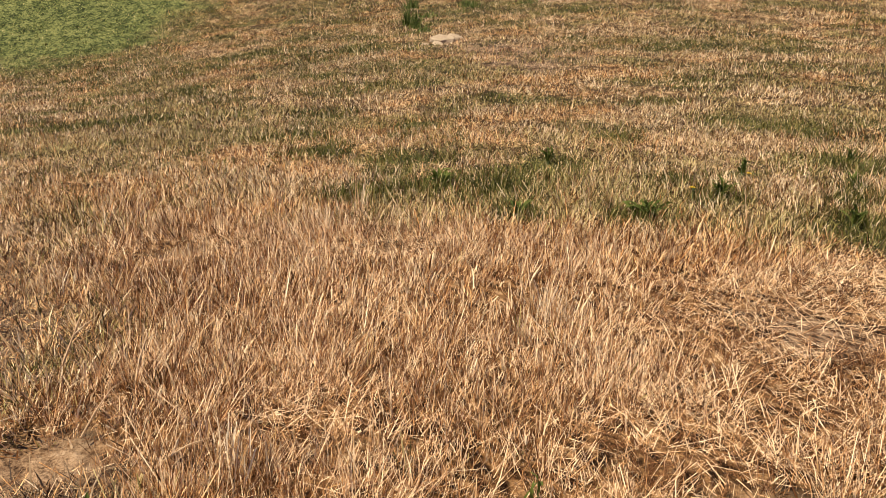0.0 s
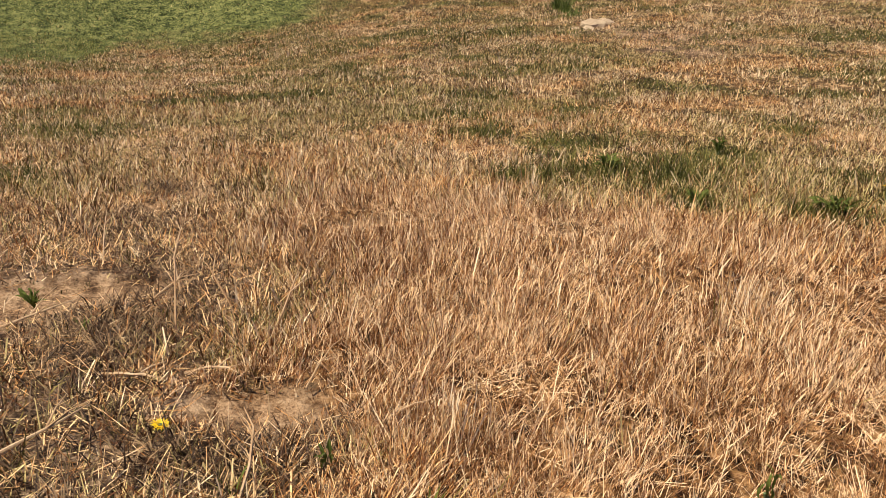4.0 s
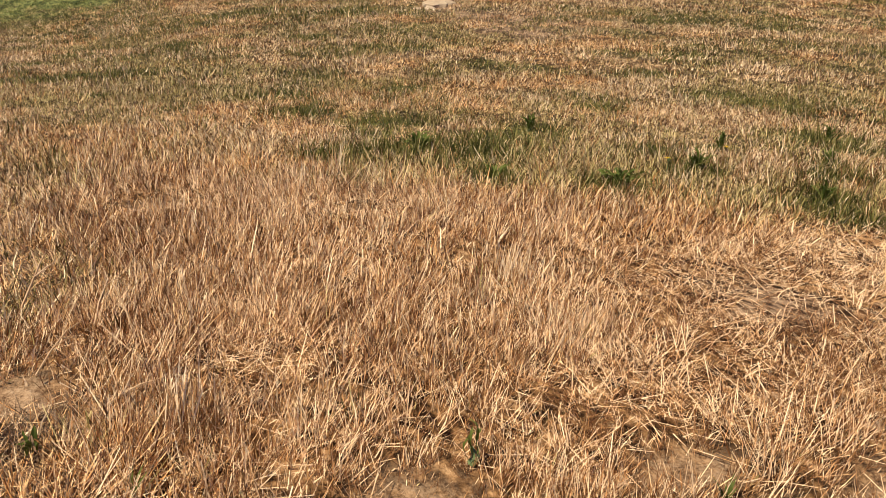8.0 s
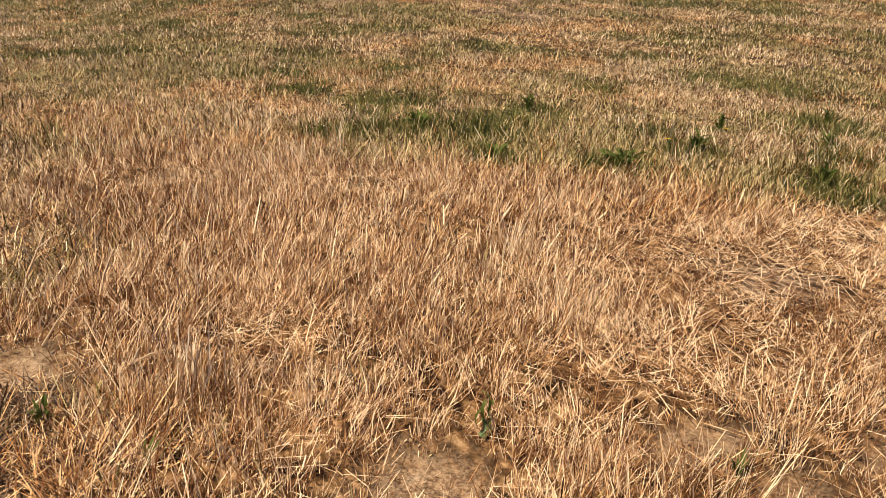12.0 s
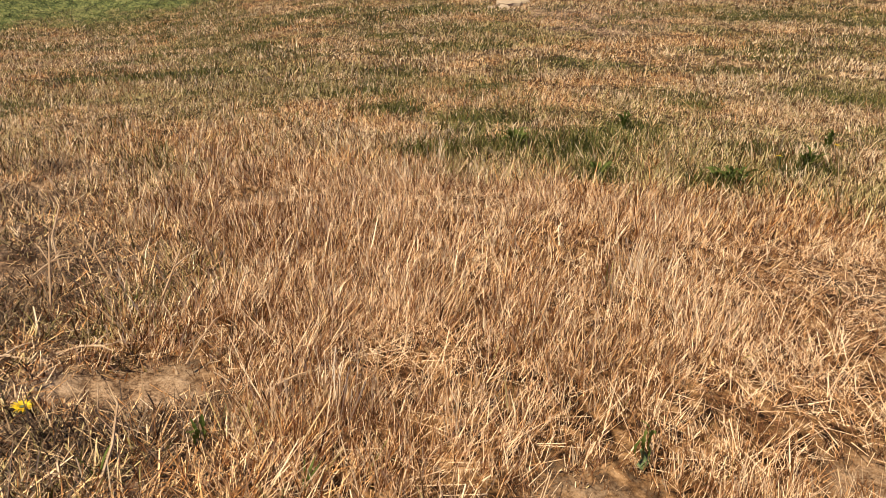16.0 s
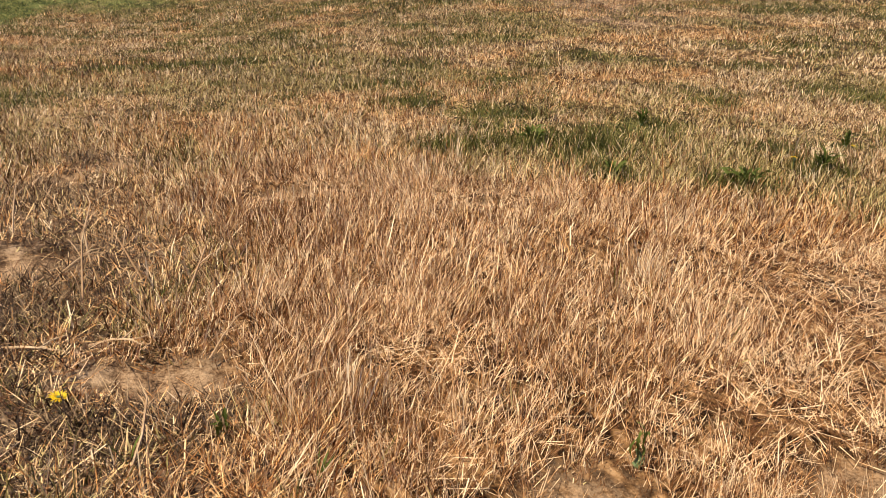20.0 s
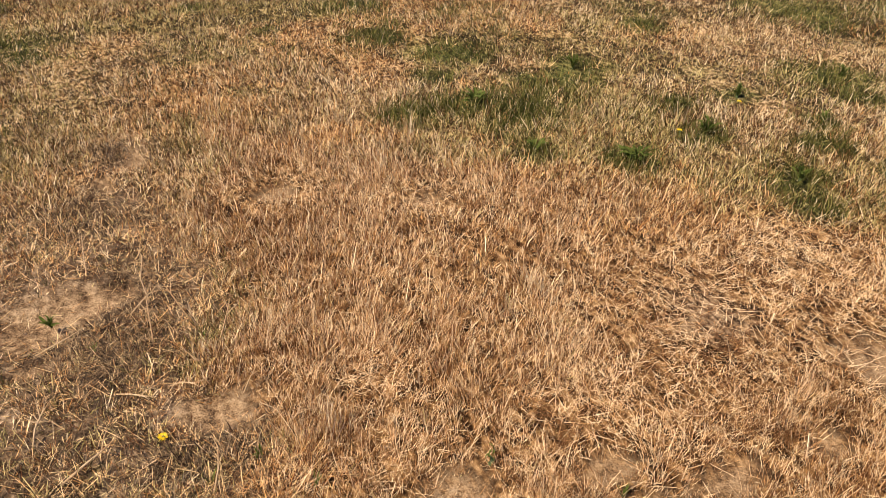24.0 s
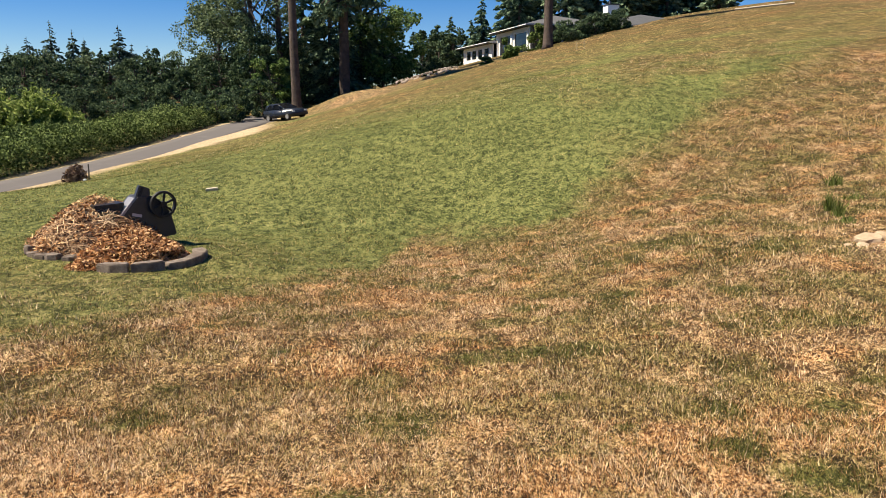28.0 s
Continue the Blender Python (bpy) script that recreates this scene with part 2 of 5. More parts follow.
    bump(tree, bsdf, maths(tree, "ADD", maths(tree, "MULTIPLY", tuft, 0.7), maths(tree, "MULTIPLY", fine, 0.3)), 0.7, 0.05)
    return m


GROUND = ground_material()


# ---------------------------------------------------------------- mesh helpers
def link_mesh(name, verts, counts, loops, material, parent=None, label="", smooth=False):
    """One mesh object from arrays: corners per face and their vertex indices in a row."""
    me = bpy.data.meshes.new(name)
    counts, loops = np.asarray(counts, np.int32), np.asarray(loops, np.int32)
    me.vertices.add(len(verts))
    me.vertices.foreach_set("co", np.asarray(verts, np.float32).ravel())
    me.loops.add(len(loops))
    me.loops.foreach_set("vertex_index", loops)
    me.polygons.add(len(counts))
    me.polygons.foreach_set("loop_start", np.r_[0, np.cumsum(counts)[:-1]].astype(np.int32))
    if smooth:
        me.polygons.foreach_set("use_smooth", np.ones(len(counts), bool))
    me.update(calc_edges=True)
    me.materials.append(material)
    ob = new(name, me)
    if parent is not None:
        ob.parent = parent
    if label:
        ob["label"] = label
    return ob


def part(name, bm, material, parent=None, label="", smooth=False):
    me = bpy.data.meshes.new(name)
    if smooth:
        for f in bm.faces:
            f.smooth = True
    bm.to_mesh(me)
    bm.free()
    me.materials.append(material)
    ob = new(name, me)
    if parent is not None:
        ob.parent = parent
    if label:
        ob["label"] = label
    return ob


def empty(name, x, y, z, rz=0.0, label="", category="", group="", kind="", rx=0.0, ry=0.0):
    ob = new(name)
    ob.empty_display_size = 0.1
    ob.matrix_world = pose(x, y, z, rx, ry, rz)
    return tagged(ob, label, category, group, kind)


def box_bm(x0, y0, z0, x1, y1, z1, bevel=0.0, bm=None):
    bm = bm or bmesh.new()
    m = Matrix.LocRotScale(((x0 + x1) / 2, (y0 + y1) / 2, (z0 + z1) / 2), None, (abs(x1 - x0), abs(y1 - y0), abs(z1 - z0)))
    made = bmesh.ops.create_cube(bm, size=1.0, matrix=m)
    if bevel:
        bmesh.ops.bevel(bm, geom=list({e for v in made["verts"] for e in v.link_edges}), offset=bevel, segments=2, affect="EDGES")
    return bm


def tube_bm(points, radii, sides=8, bm=None):
    """A tapered tube along points."""
    bm = bm or bmesh.new()
    rings = []
    for i, (p, r) in enumerate(zip(points, radii)):
        p = Vector(p)
        a = Vector(points[max(i - 1, 0)])
        b = Vector(points[min(i + 1, len(points) - 1)])
        q = (b - a).to_track_quat("Z", "Y")
        rings.append([bm.verts.new(p + q @ Vector((r * math.cos(k * math.tau / sides), r * math.sin(k * math.tau / sides), 0))) for k in range(sides)])
    for r0, r1 in zip(rings, rings[1:]):
        for k in range(sides):
            bm.faces.new((r0[k], r0[(k + 1) % sides], r1[(k + 1) % sides], r1[k]))
    bm.faces.new(list(reversed(rings[0])))
    bm.faces.new(rings[-1])
    return bm


# ---------------------------------------------------------------- the lie of the land
def softplus(v, k):
    return k * np.logaddexp(0, np.asarray(v, float) / k)


def lattice(ix, iy, seed):
    h = (ix.astype(np.int64) * 374761393 + iy.astype(np.int64) * 668265263 + seed * 974634777) & 0x7FFFFFFF
    h = ((h ^ (h >> 13)) * 1274126177) & 0x7FFFFFFF
    return ((h ^ (h >> 16)) & 0xFFFF) / 65535.0


def value_noise(x, y, size, seed=0, octaves=3):
    """Smooth noise from 0 to 1 with lumps of that many metres."""
    total, weight, amp = 0.0, 0.0, 1.0
    for o in range(octaves):
        px, py = np.asarray(x, float) / size + 17.3 * o, np.asarray(y, float) / size - 9.1 * o
        ix, iy = np.floor(px), np.floor(py)
        fx, fy = px - ix, py - iy
        fx, fy = fx * fx * (3 - 2 * fx), fy * fy * (3 - 2 * fy)
        a, b = lattice(ix, iy, seed + o), lattice(ix + 1, iy, seed + o)
        c, d = lattice(ix, iy + 1, seed + o), lattice(ix + 1, iy + 1, seed + o)
        total = total + amp * ((a * (1 - fx) + b * fx) * (1 - fy) + (c * (1 - fx) + d * fx) * fy)
        weight, amp, size = weight + amp, amp * 0.5, size * 0.5
    return total / weight


def road_x(y):
    """Middle of the drive."""
    s = np.clip((np.asarray(y, float) - 34.0) / 38.0, 0, 1)
    return -18.6 + 2.6 * s * s * (3 - 2 * s)


def land(x, y):
    """Height of the ground: it falls away from the viewer into a hollow, then climbs as a hillside to the right."""
    x, y = np.asarray(x, float), np.asarray(y, float)
    down = 18 - softplus(18 - np.maximum(y, -4), 3.0)
    near = 0.325 - 0.0076 * np.clip(x, -3, 8) - 0.1174 * down + 0.0154 * np.minimum(softplus(x, 0.3), 12) * down + 0.04 * np.minimum(softplus(-x, 0.5), 8)
    far = 100 - softplus(100 - softplus(y - 10.5, 2.5), 8.0)
    edge = -15.0 + 3.0 / (1 + np.exp(-(y - 52.0) / 6.0))
    across = (edge + softplus(x - edge, 0.8)) / np.sqrt(y * y + 36.0)
    ridge = y - 79.9 - 0.645 * (x + 4.6)
    rubble = 0.5 * np.exp(-(ridge / 1.1) ** 2) / (1 + np.exp(-(x + 5.0) / 0.4)) / (1 + np.exp((x - 1.4) / 0.4))
    bank = rubble + 0.9 * np.exp(-((x + 9) / 4) ** 2 - ((y - 77) / 3) ** 2)
    hill = far * 0.1705 * np.tanh(1.9 * (across + 0.142)) + bank + 0.5 / (1 + np.exp(-(x - 13.0) / 3.0)) / (1 + np.exp(-(y - 56.0) / 5.0))
    w = np.clip((y - 13) / 21, 0, 1)
    w = w * w * (3 - 2 * w)
    z = near * (1 - w) + hill * w
    drive = road_x(y) + 2.2 + 1.4 * np.clip((y - 55) / 12, 0, 1)
    z = z - 0.32 / (1 + np.exp(np.clip((x - drive) / 0.55, -50, 50))) * np.clip((y - 20) / 12, 0, 1) * np.clip((84 - y) / 10, 0, 1)
    pad = np.exp(-(np.hypot(x + 4.9, y - 12.4) / 2.3) ** 4)
    return z * (1 - pad) - 0.76 * pad


def ground_z(x, y):
    x, y = np.asarray(x, float), np.asarray(y, float)
    near = np.exp(-np.hypot(x, y) / 14.0)
    return land(x, y) + (value_noise(x, y, 0.5, 5) - 0.5) * 0.035 * near + (value_noise(x, y, 6.0, 8, 2) - 0.5) * 0.12 * (1 - near)


def gz(x, y):
    return float(ground_z(np.array([x]), np.array([y]))[0])


# bare earth: x, y, radius along x, radius along y
BARE = [(-0.03, 1.88, 0.135, 0.081), (-0.12, 1.79, 0.081, 0.108), (0.24, 1.34, 0.085, 0.070), (0.93, 0.875, 0.068, 0.042), (1.13, 0.755, 0.085, 0.042), (0.96, 0.755, 0.042, 0.042), (1.73, 0.87, 0.0945, 0.135),
        (0.62, 2.35, 0.060, 0.045), (1.05, 2.12, 0.050, 0.045), (0.21, 2.80, 0.055, 0.09), (0.10, 2.60, 0.035, 0.07), (0.63, 0.94, 0.0675, 0.054), (-0.14, 1.62, 0.054, 0.0405), (1.4, 0.76, 0.05, 0.04), (5.3, 9.95, 0.27, 0.338)]
BARE_RIMS = [(x, y, 1.9 * rx, 1.9 * ry) for x, y, rx, ry in BARE]
MATTED = [(5.2, 8.2, 0.5, 1.3), (4.7, 7.2, 0.3, 0.6), (0.18, 2.85, 0.11, 0.25), (0.10, 2.45, 0.07, 0.3), (-0.2, 1.5, 0.12, 0.15), (1.45, 1.22, 0.12, 0.12)]
# straw laid flat; fine brown stalks; orange patches; olive patches; dark rotted mats
LODGED = [(1.45, 1.24, 0.26, 0.27), (1.72, 1.03, 0.22, 0.22), (1.12, 1.02, 0.25, 0.12), (1.85, 1.35, 0.3, 0.2), (0.58, 1.32, 0.09, 0.08), (0.62, 2.35, 0.15, 0.12), (1.05, 2.12, 0.14, 0.10)]
BRUSH = [(0.34, 1.95, 0.13, 0.26), (0.40, 1.72, 0.13, 0.17), (0.72, 1.55, 0.12, 0.10), (0.88, 1.18, 0.10, 0.10)]
FOXY = [(0.14, 1.52, 0.10, 0.08), (-0.04, 1.36, 0.12, 0.09), (0.02, 1.95, 0.10, 0.10), (0.30, 1.08, 0.10, 0.10), (0.55, 3.4, 0.32, 0.42), (0.15, 1.48, 0.10, 0.10), (1.9, 1.7, 0.4, 0.13), (1.0, 2.72, 0.35, 0.10), (2.9, 1.5, 0.4, 0.3), (-0.6, 5.6, 0.8, 0.5), (0.9, 9.2, 1.2, 0.5), (-1.0, 9.6, 0.9, 0.7), (2.6, 10.4, 1.0, 0.5)]
OLIVE_PATCHES = [(-1.8, 5.0, 0.9, 0.8), (-1.0, 4.0, 0.6, 0.5), (-2.3, 6.3, 0.8, 0.6), (-0.1, 3.5, 0.25, 0.6), (-0.15, 4.6, 0.4, 0.5), (-0.2, 2.9, 0.18, 0.25), (0.1, 1.08, 0.16, 0.14), (-0.2, 1.25, 0.15, 0.2), (1.9, 2.6, 0.7, 0.4), (0.7, 5.4, 1.0, 0.4)]
DARK_MATS = [(0.0, 2.38, 0.10, 0.16), (0.05, 1.62, 0.10, 0.10), (0.22, 1.20, 0.10, 0.07), (0.12, 2.9, 0.06, 0.10)]
# green clumps: x, y, radius
CLUMPS_NEAR = [(1.27, 2.84, 0.13), (1.55, 2.8, 0.15), (2.15, 3, 0.18), (1.76, 3.47, 0.2), (1.5, 3.9, 0.17), (1.55, 2.3, 0.1), (1.84, 2.09, 0.11), (2.21, 2.17, 0.1), (2.58, 2.43, 0.08), (2.69, 2.07, 0.07), (2.56, 1.91, 0.1),
               (2.26, 1.74, 0.11), (2.17, 1.57, 0.08), (3.17, 2.44, 0.18), (2.61, 1.62, 0.08), (1.68, 2.65, 0.2), (3.06, 2.21, 0.09), (1.54, 3.22, 0.12), (2.31, 2.46, 0.09), (1.9, 2.9, 0.2), (2.83, 3.43, 0.12), (3.7, 3.04, 0.13)]
CLUMPS_MID = [(0.29, 6.2, 0.24), (0.66, 6.3, 0.32), (1.08, 6.25, 0.3), (1.58, 4.55, 0.2), (2.27, 4.5, 0.19), (3.91, 4.42, 0.2), (3.68, 3.55, 0.18), (3.71, 3.23, 0.2), (2.85, 3.47, 0.12), (3.12, 2.54, 0.16), (2.62, 2.47, 0.09),
              (0.16, 11.6, 0.24), (0.89, 8.37, 0.22), (1.87, 8.54, 0.3), (5.57, 11.5, 0.2), (7.03, 12.9, 0.36), (5.48, 7.78, 0.3), (6.57, 7.01, 0.45), (3.03, 8.17, 0.24), (-0.27, 4.41, 0.26), (-0.44, 3.28, 0.2), (4.95, 5.11, 0.16),
              (3.23, 11.8, 0.5), (4.31, 10.4, 0.45), (7.96, 10.9, 0.45)]

CLUMPS_FAR = [(1.96, 16.9, 0.4), (-1.32, 6.33, 0.1), (-1.76, 4.36, 0.18), (-1.82, 5.05, 0.1), (3.6, 11.5, 0.2), (4.36, 16.4, 0.28), (1.03, 4.28, 0.09), (0.71, 4.93, 0.09), (-2.16, 7.28, 0.12), (2.21, 14.5, 0.22), (3.31, 6.46, 0.15),
              (6.9, 17.7, 0.3), (-0.67, 2.68, 0.13), (-0.4, 3.07, 0.18), (2.72, 4.93, 0.12), (2.51, 8.79, 0.12), (7.55, 13.1, 0.3), (8.88, 13.8, 0.3), (5.05, 15.5, 0.25), (11.6, 16.7, 0.45), (6.98, 12.7, 0.22), (6.35, 7.06, 0.28)]


def spots(x, y, rows, soft=0.5):
    """1 inside any of the rows' ovals, 0 outside, with ragged rims."""
    out = np.zeros(np.shape(x))
    rag = (value_noise(x, y, 0.09, 31, 2) - 0.5) * 0.8
    for row in rows:
        rx, ry = row[2], row[-1]
        d = np.hypot((x - row[0]) / rx, (y - row[1]) / ry) + rag
        out = np.maximum(out, np.clip((1 + soft - d) / (2 * soft), 0, 1))
    return out


LAWN_EDGE = ((-30, -8, -3.64, -3.2, -2.65, -1.8, -1.2, -0.6, 2.4, 3.3, 5.9, 7.7, 12.7, 40), (3, 4.5, 6.4, 7.7, 9.7, 11.2, 12.0, 16.4, 16.3, 18.0, 21.8, 24.3, 30.5, 62))


def bank_at(x, y):
    """Dry brown bank below the firs and along the foot of the rubble."""
    bank = np.clip(1.3 - np.hypot((x + 7.8) / 7.0, (y - 74.5 - 0.3 * (x + 7.5)) / 6.0) + (value_noise(x, y, 1.5, 63) - 0.5) * 0.6, 0, 1)
    slope = np.clip(1.3 - np.hypot((x + 3.0) / 5.5, (y - 80.0 - 0.5 * (x + 3.0)) / 2.6) + (value_noise(x, y, 1.2, 67) - 0.5) * 0.9, 0, 1)
    return np.maximum(bank, slope)


def lawn_at(x, y):
    """1 on the mown green lawn, 0 on the dry ground in front of it."""
    d = y - np.interp(x, *LAWN_EDGE) + (value_noise(x, y, 1.2, 41) - 0.5) * 2.2 + (value_noise(x, y, 0.3, 43, 2) - 0.5) * 2.0
    k = np.clip(0.5 + d / (1.2 + 0.06 * y), 0, 1)
    crest = np.clip((x + 0.05 * y) / 12, 0, 1) * np.clip((y - 52) / 20, 0, 1)
    worn = np.clip((value_noise(x, y * 0.8, 2.6, 47, 4) - 0.52) * 5, 0, 1) * np.clip((x - 2) / 14, 0, 0.7)
    dry = np.clip((y - 30) / 24, 0, 1) * np.clip(0.1 + 2.2 * (value_noise(x * 0.45, y, 2.4, 151, 4) - 0.3), 0, 0.8)
    return k * (1 - 0.8 * crest) * (1 - worn) * (1 - dry) * (1 - 0.95 * bank_at(x, y)) * (1 - 0.28 * np.exp(-((x + 4.5) / 4) ** 2 - ((y - 9.5) / 4) ** 2))


def bare_at(x, y):
    return spots(x, y, BARE, 0.35)


def lodged_at(x, y):
    """1 where the straw has been laid flat."""
    return spots(x, y, LODGED, 0.5)


def brush_at(x, y):
    """1 where fine reddish brown stalks stand."""
    return spots(x, y, BRUSH, 0.5)


def strip_at(x, y):
    """1 on the worn weedy strip beside the straw."""
    side = np.clip((0.345 + 0.03 * (y - 1.5) - x + (value_noise(x, y, 0.25, 93) - 0.5) * 0.32) / 0.12, 0, 1)
    ends = np.clip((2.75 - y + (value_noise(x, y, 0.3, 95) - 0.5) * 0.5) / 0.3, 0, 1) * np.clip((y - 0.1 + (value_noise(x, y, 0.4, 99) - 0.5) * 0.8) / 0.3, 0, 1)
    return side * ends * np.clip((x + 1.9 + (value_noise(x, y, 0.5, 109) - 0.5) * 1.0) / 0.4, 0, 1)


def straw_at(x, y):
    """1 where the taller straw stands: the strip in front of the turf."""
    k = (3.8 - 1.04 * x - y + (value_noise(x, y, 0.4, 91) - 0.5) * 0.7) / 0.3
    left = (x - 0.25 - 0.12 * (y - 1.5) + (value_noise(x, y, 0.3, 93) - 0.5) * 0.5) / 0.2
    return np.clip(k, 0, 1) * np.clip(left, 0, 1)


def rust_at(x, y):
    """Share of orange brown grass."""
    return np.maximum(np.clip((value_noise(x, y, 0.55, 121, 4) - 0.55) * 9, 0.03, 0.7) * (1 - 0.8 * straw_at(x, y)), np.maximum(0.75 * spots(x, y, FOXY, 0.6), 0.7 * bank_at(x, y)))


def olive_at(x, y):
    """Share of half dry olive grass."""
    return np.maximum(np.clip((value_noise(x, y, 0.6, 123, 4) - 0.53) * 9.0, 0.05, 0.8) * (1 - straw_at(x, y)), 0.55 * spots(x, y, OLIVE_PATCHES, 0.6))


def green_at(x, y):
    g = np.maximum(np.maximum(spots(x, y, CLUMPS_NEAR, 0.4), spots(x, y, CLUMPS_MID, 0.4)), spots(x, y, CLUMPS_FAR, 0.4))
    far = np.clip((np.hypot(x, y) - 3.2) / 2.0, 0, 1)
    edge = np.clip(1.15 + (y - np.interp(x, *LAWN_EDGE)) / (6.0 + 8.0 * np.clip(x / 6, 0, 1)), 0, 1) * np.clip((value_noise(x, y * 0.5, 0.6, 57, 4) - 0.40) * 6.0, 0, 0.5)
    g = np.maximum(g, far * edge * np.clip((x + 2.0) / 2.5, 0.3, 1))
    far = far * (1 - 0.85 * np.exp(-((x + 0.35) / 0.7) ** 2 - ((y - 3.7) / 1.0) ** 2)) * (1 - 0.8 * np.exp(-((x + 1.5) / 1.2) ** 2 - ((y - 5.8) / 1.6) ** 2))
    return (1 - lawn_at(x, y)) * np.maximum(g, far * np.clip((value_noise(x, y * 0.55, 0.42, 53) - 0.53) * 7, 0.01, 0.65))


def mat_at(x, y):
    """Greyish matted thatch."""
    return spots(x, y, MATTED, 0.5)


def verge_at(x, y):
    d = np.abs(x - road_x(y))
    v = np.clip((2.0 + 0.6 * (x < road_x(y)) + 2.8 * np.clip((y - 46) / 10, 0, 1) * np.clip((70 - y) / 14, 0, 1) * (x > road_x(y)) - d + (value_noise(x, y, 1.5, 61) - 0.5) * 1.2 + (value_noise(x, y, 0.35, 65) - 0.5) * 1.6) / 0.9, 0, 1) * (y > 22)
    return np.maximum(v * (y < 75), bank_at(x, y) * 0.22)


def build_ground():
    near = np.arange(-1.6, 4.4, 0.045)
    xs = np.concatenate([-np.geomspace(420, 4.1, 80), np.arange(-4, -1.65, 0.13), near, np.arange(4.42, 10, 0.13), np.geomspace(10.1, 420, 70)])
    ys = np.concatenate([-np.geomspace(300, 0.3, 30), np.arange(0, 4.5, 0.045), np.arange(4.55, 17, 0.13), np.geomspace(17.1, 700, 130)])
    gx, gy = np.meshgrid(xs, ys)
    x, y = gx.ravel(), gy.ravel()
    z = ground_z(x, y) - 0.02 * bare_at(x, y)
    nx, ny = len(xs), len(ys)
    i, j = np.meshgrid(np.arange(nx - 1), np.arange(ny - 1))
    a = (j * nx + i).ravel()
    quads = np.stack([a, a + 1, a + nx + 1, a + nx], 1)
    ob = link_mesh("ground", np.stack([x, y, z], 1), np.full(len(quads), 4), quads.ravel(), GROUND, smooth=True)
    for name, values in (("soil", bare_at(x, y)), ("strip", strip_at(x, y)), ("rust", rust_at(x, y)), ("olive", olive_at(x, y)), ("lawn", lawn_at(x, y)), ("green", green_at(x, y)), ("verge", verge_at(x, y)), ("mat", mat_at(x, y)), ("straw", np.clip((3.3 - np.hypot(x, y)) / 1.2, 0, 1) * np.clip((y + 0.25 * x - 0.25) / 0.3, 0, 1))):
        ob.data.attributes.new(name, "FLOAT", "POINT").data.foreach_set("value", values.astype(np.float32))
    return tagged(ob, "sloping ground of dry thatch, bare earth and mown lawn", "ground", kind="structure")


build_ground()


# ---------------------------------------------------------------- grass
rng = np.random.default_rng(7)


def blades(name, x, y, length, width, lean, azimuth, material, label, category, kind="stuff", lift=-0.006, shape=None):
    """Blades that stand on the ground, in one mesh. lean: run over rise of each one. shape: 0 a straight stalk, 1 a bent blade, 2 a spike."""
    n = len(x)
    shape = np.ones(n, int) if shape is None else shape
    z = ground_z(x, y) - 0.02 * bare_at(x, y) * (np.hypot(x, y) < 4.6) + lift
    face = rng.uniform(0, math.tau, n)
    sx, sy = np.cos(face) * width / 2, np.sin(face) * width / 2
    up = length / np.sqrt(1 + lean ** 2)
    dx, dy = np.cos(azimuth) * lean * up, np.sin(azimuth) * lean * up
    verts, counts, loops, start = [], [], [], 0
    for which, rows, faces in ((0, ((0, 0, 1), (0, 0, -1), (1, 1, -0.55), (1, 1, 0.55)), ((0, 1, 2, 3),)),
                               (1, ((0, 0, 1), (0, 0, -1), (0.36, 0.58, 0.85), (0.36, 0.58, -0.85), (1, 1, 0)), ((0, 1, 3, 2), (2, 3, 4))),
                               (2, ((0, 0, 1), (0, 0, -1), (1, 1, 0)), ((0, 1, 2),))):
        m = shape == which
        c = int(m.sum())
        v = np.empty((c, len(rows), 3))
        for k, (f, h, w) in enumerate(rows):
            v[:, k, 0], v[:, k, 1], v[:, k, 2] = x[m] + dx[m] * f + sx[m] * w, y[m] + dy[m] * f + sy[m] * w, z[m] + up[m] * h
        verts.append(v.reshape(-1, 3))
        loops.append((start + np.arange(c)[:, None] * len(rows) + np.array([[i for f in faces for i in f]])).ravel())
        counts.append(np.tile([len(f) for f in faces], c))
        start += c * len(rows)
    ob = link_mesh(name, np.concatenate(verts), np.concatenate(counts), np.concatenate(loops), material)
    return tagged(ob, label, category, kind=kind)


def scatter(count, r0, r1, a0, a1):
    """Points spread evenly over a fan on the ground; angles from straight ahead, to the right."""
    r = np.sqrt(rng.uniform(r0 * r0, r1 * r1, count))
    a = np.radians(rng.uniform(a0, a1, count))
    return r * np.sin(a), r * np.cos(a)


# name, material, length, width, label
GRASSES = (("dry_grass", STRAW, 0.046, 0.00155, "straw-coloured dry grass standing on thatch"),
           ("withered_turf", TURF, 0.038, 0.0029, "short withered brown turf, half dry"),
           ("green_grass", GREEN, 0.046, 0.0026, "clumps of dark green grass among dry turf"),
           ("lawn_grass", LAWN, 0.038, 0.0026, "mown yellowish green lawn grass on the slope"),
           ("russet_grass", RUSSET, 0.038, 0.0028, "orange brown withered grass in patches"),
           ("olive_grass", OLIVE, 0.038, 0.0029, "half dry olive grass among withered turf"),
           ("brown_stalks", BROWN, 0.043, 0.0017, "fine reddish brown dead stalks beside the worn strip"))


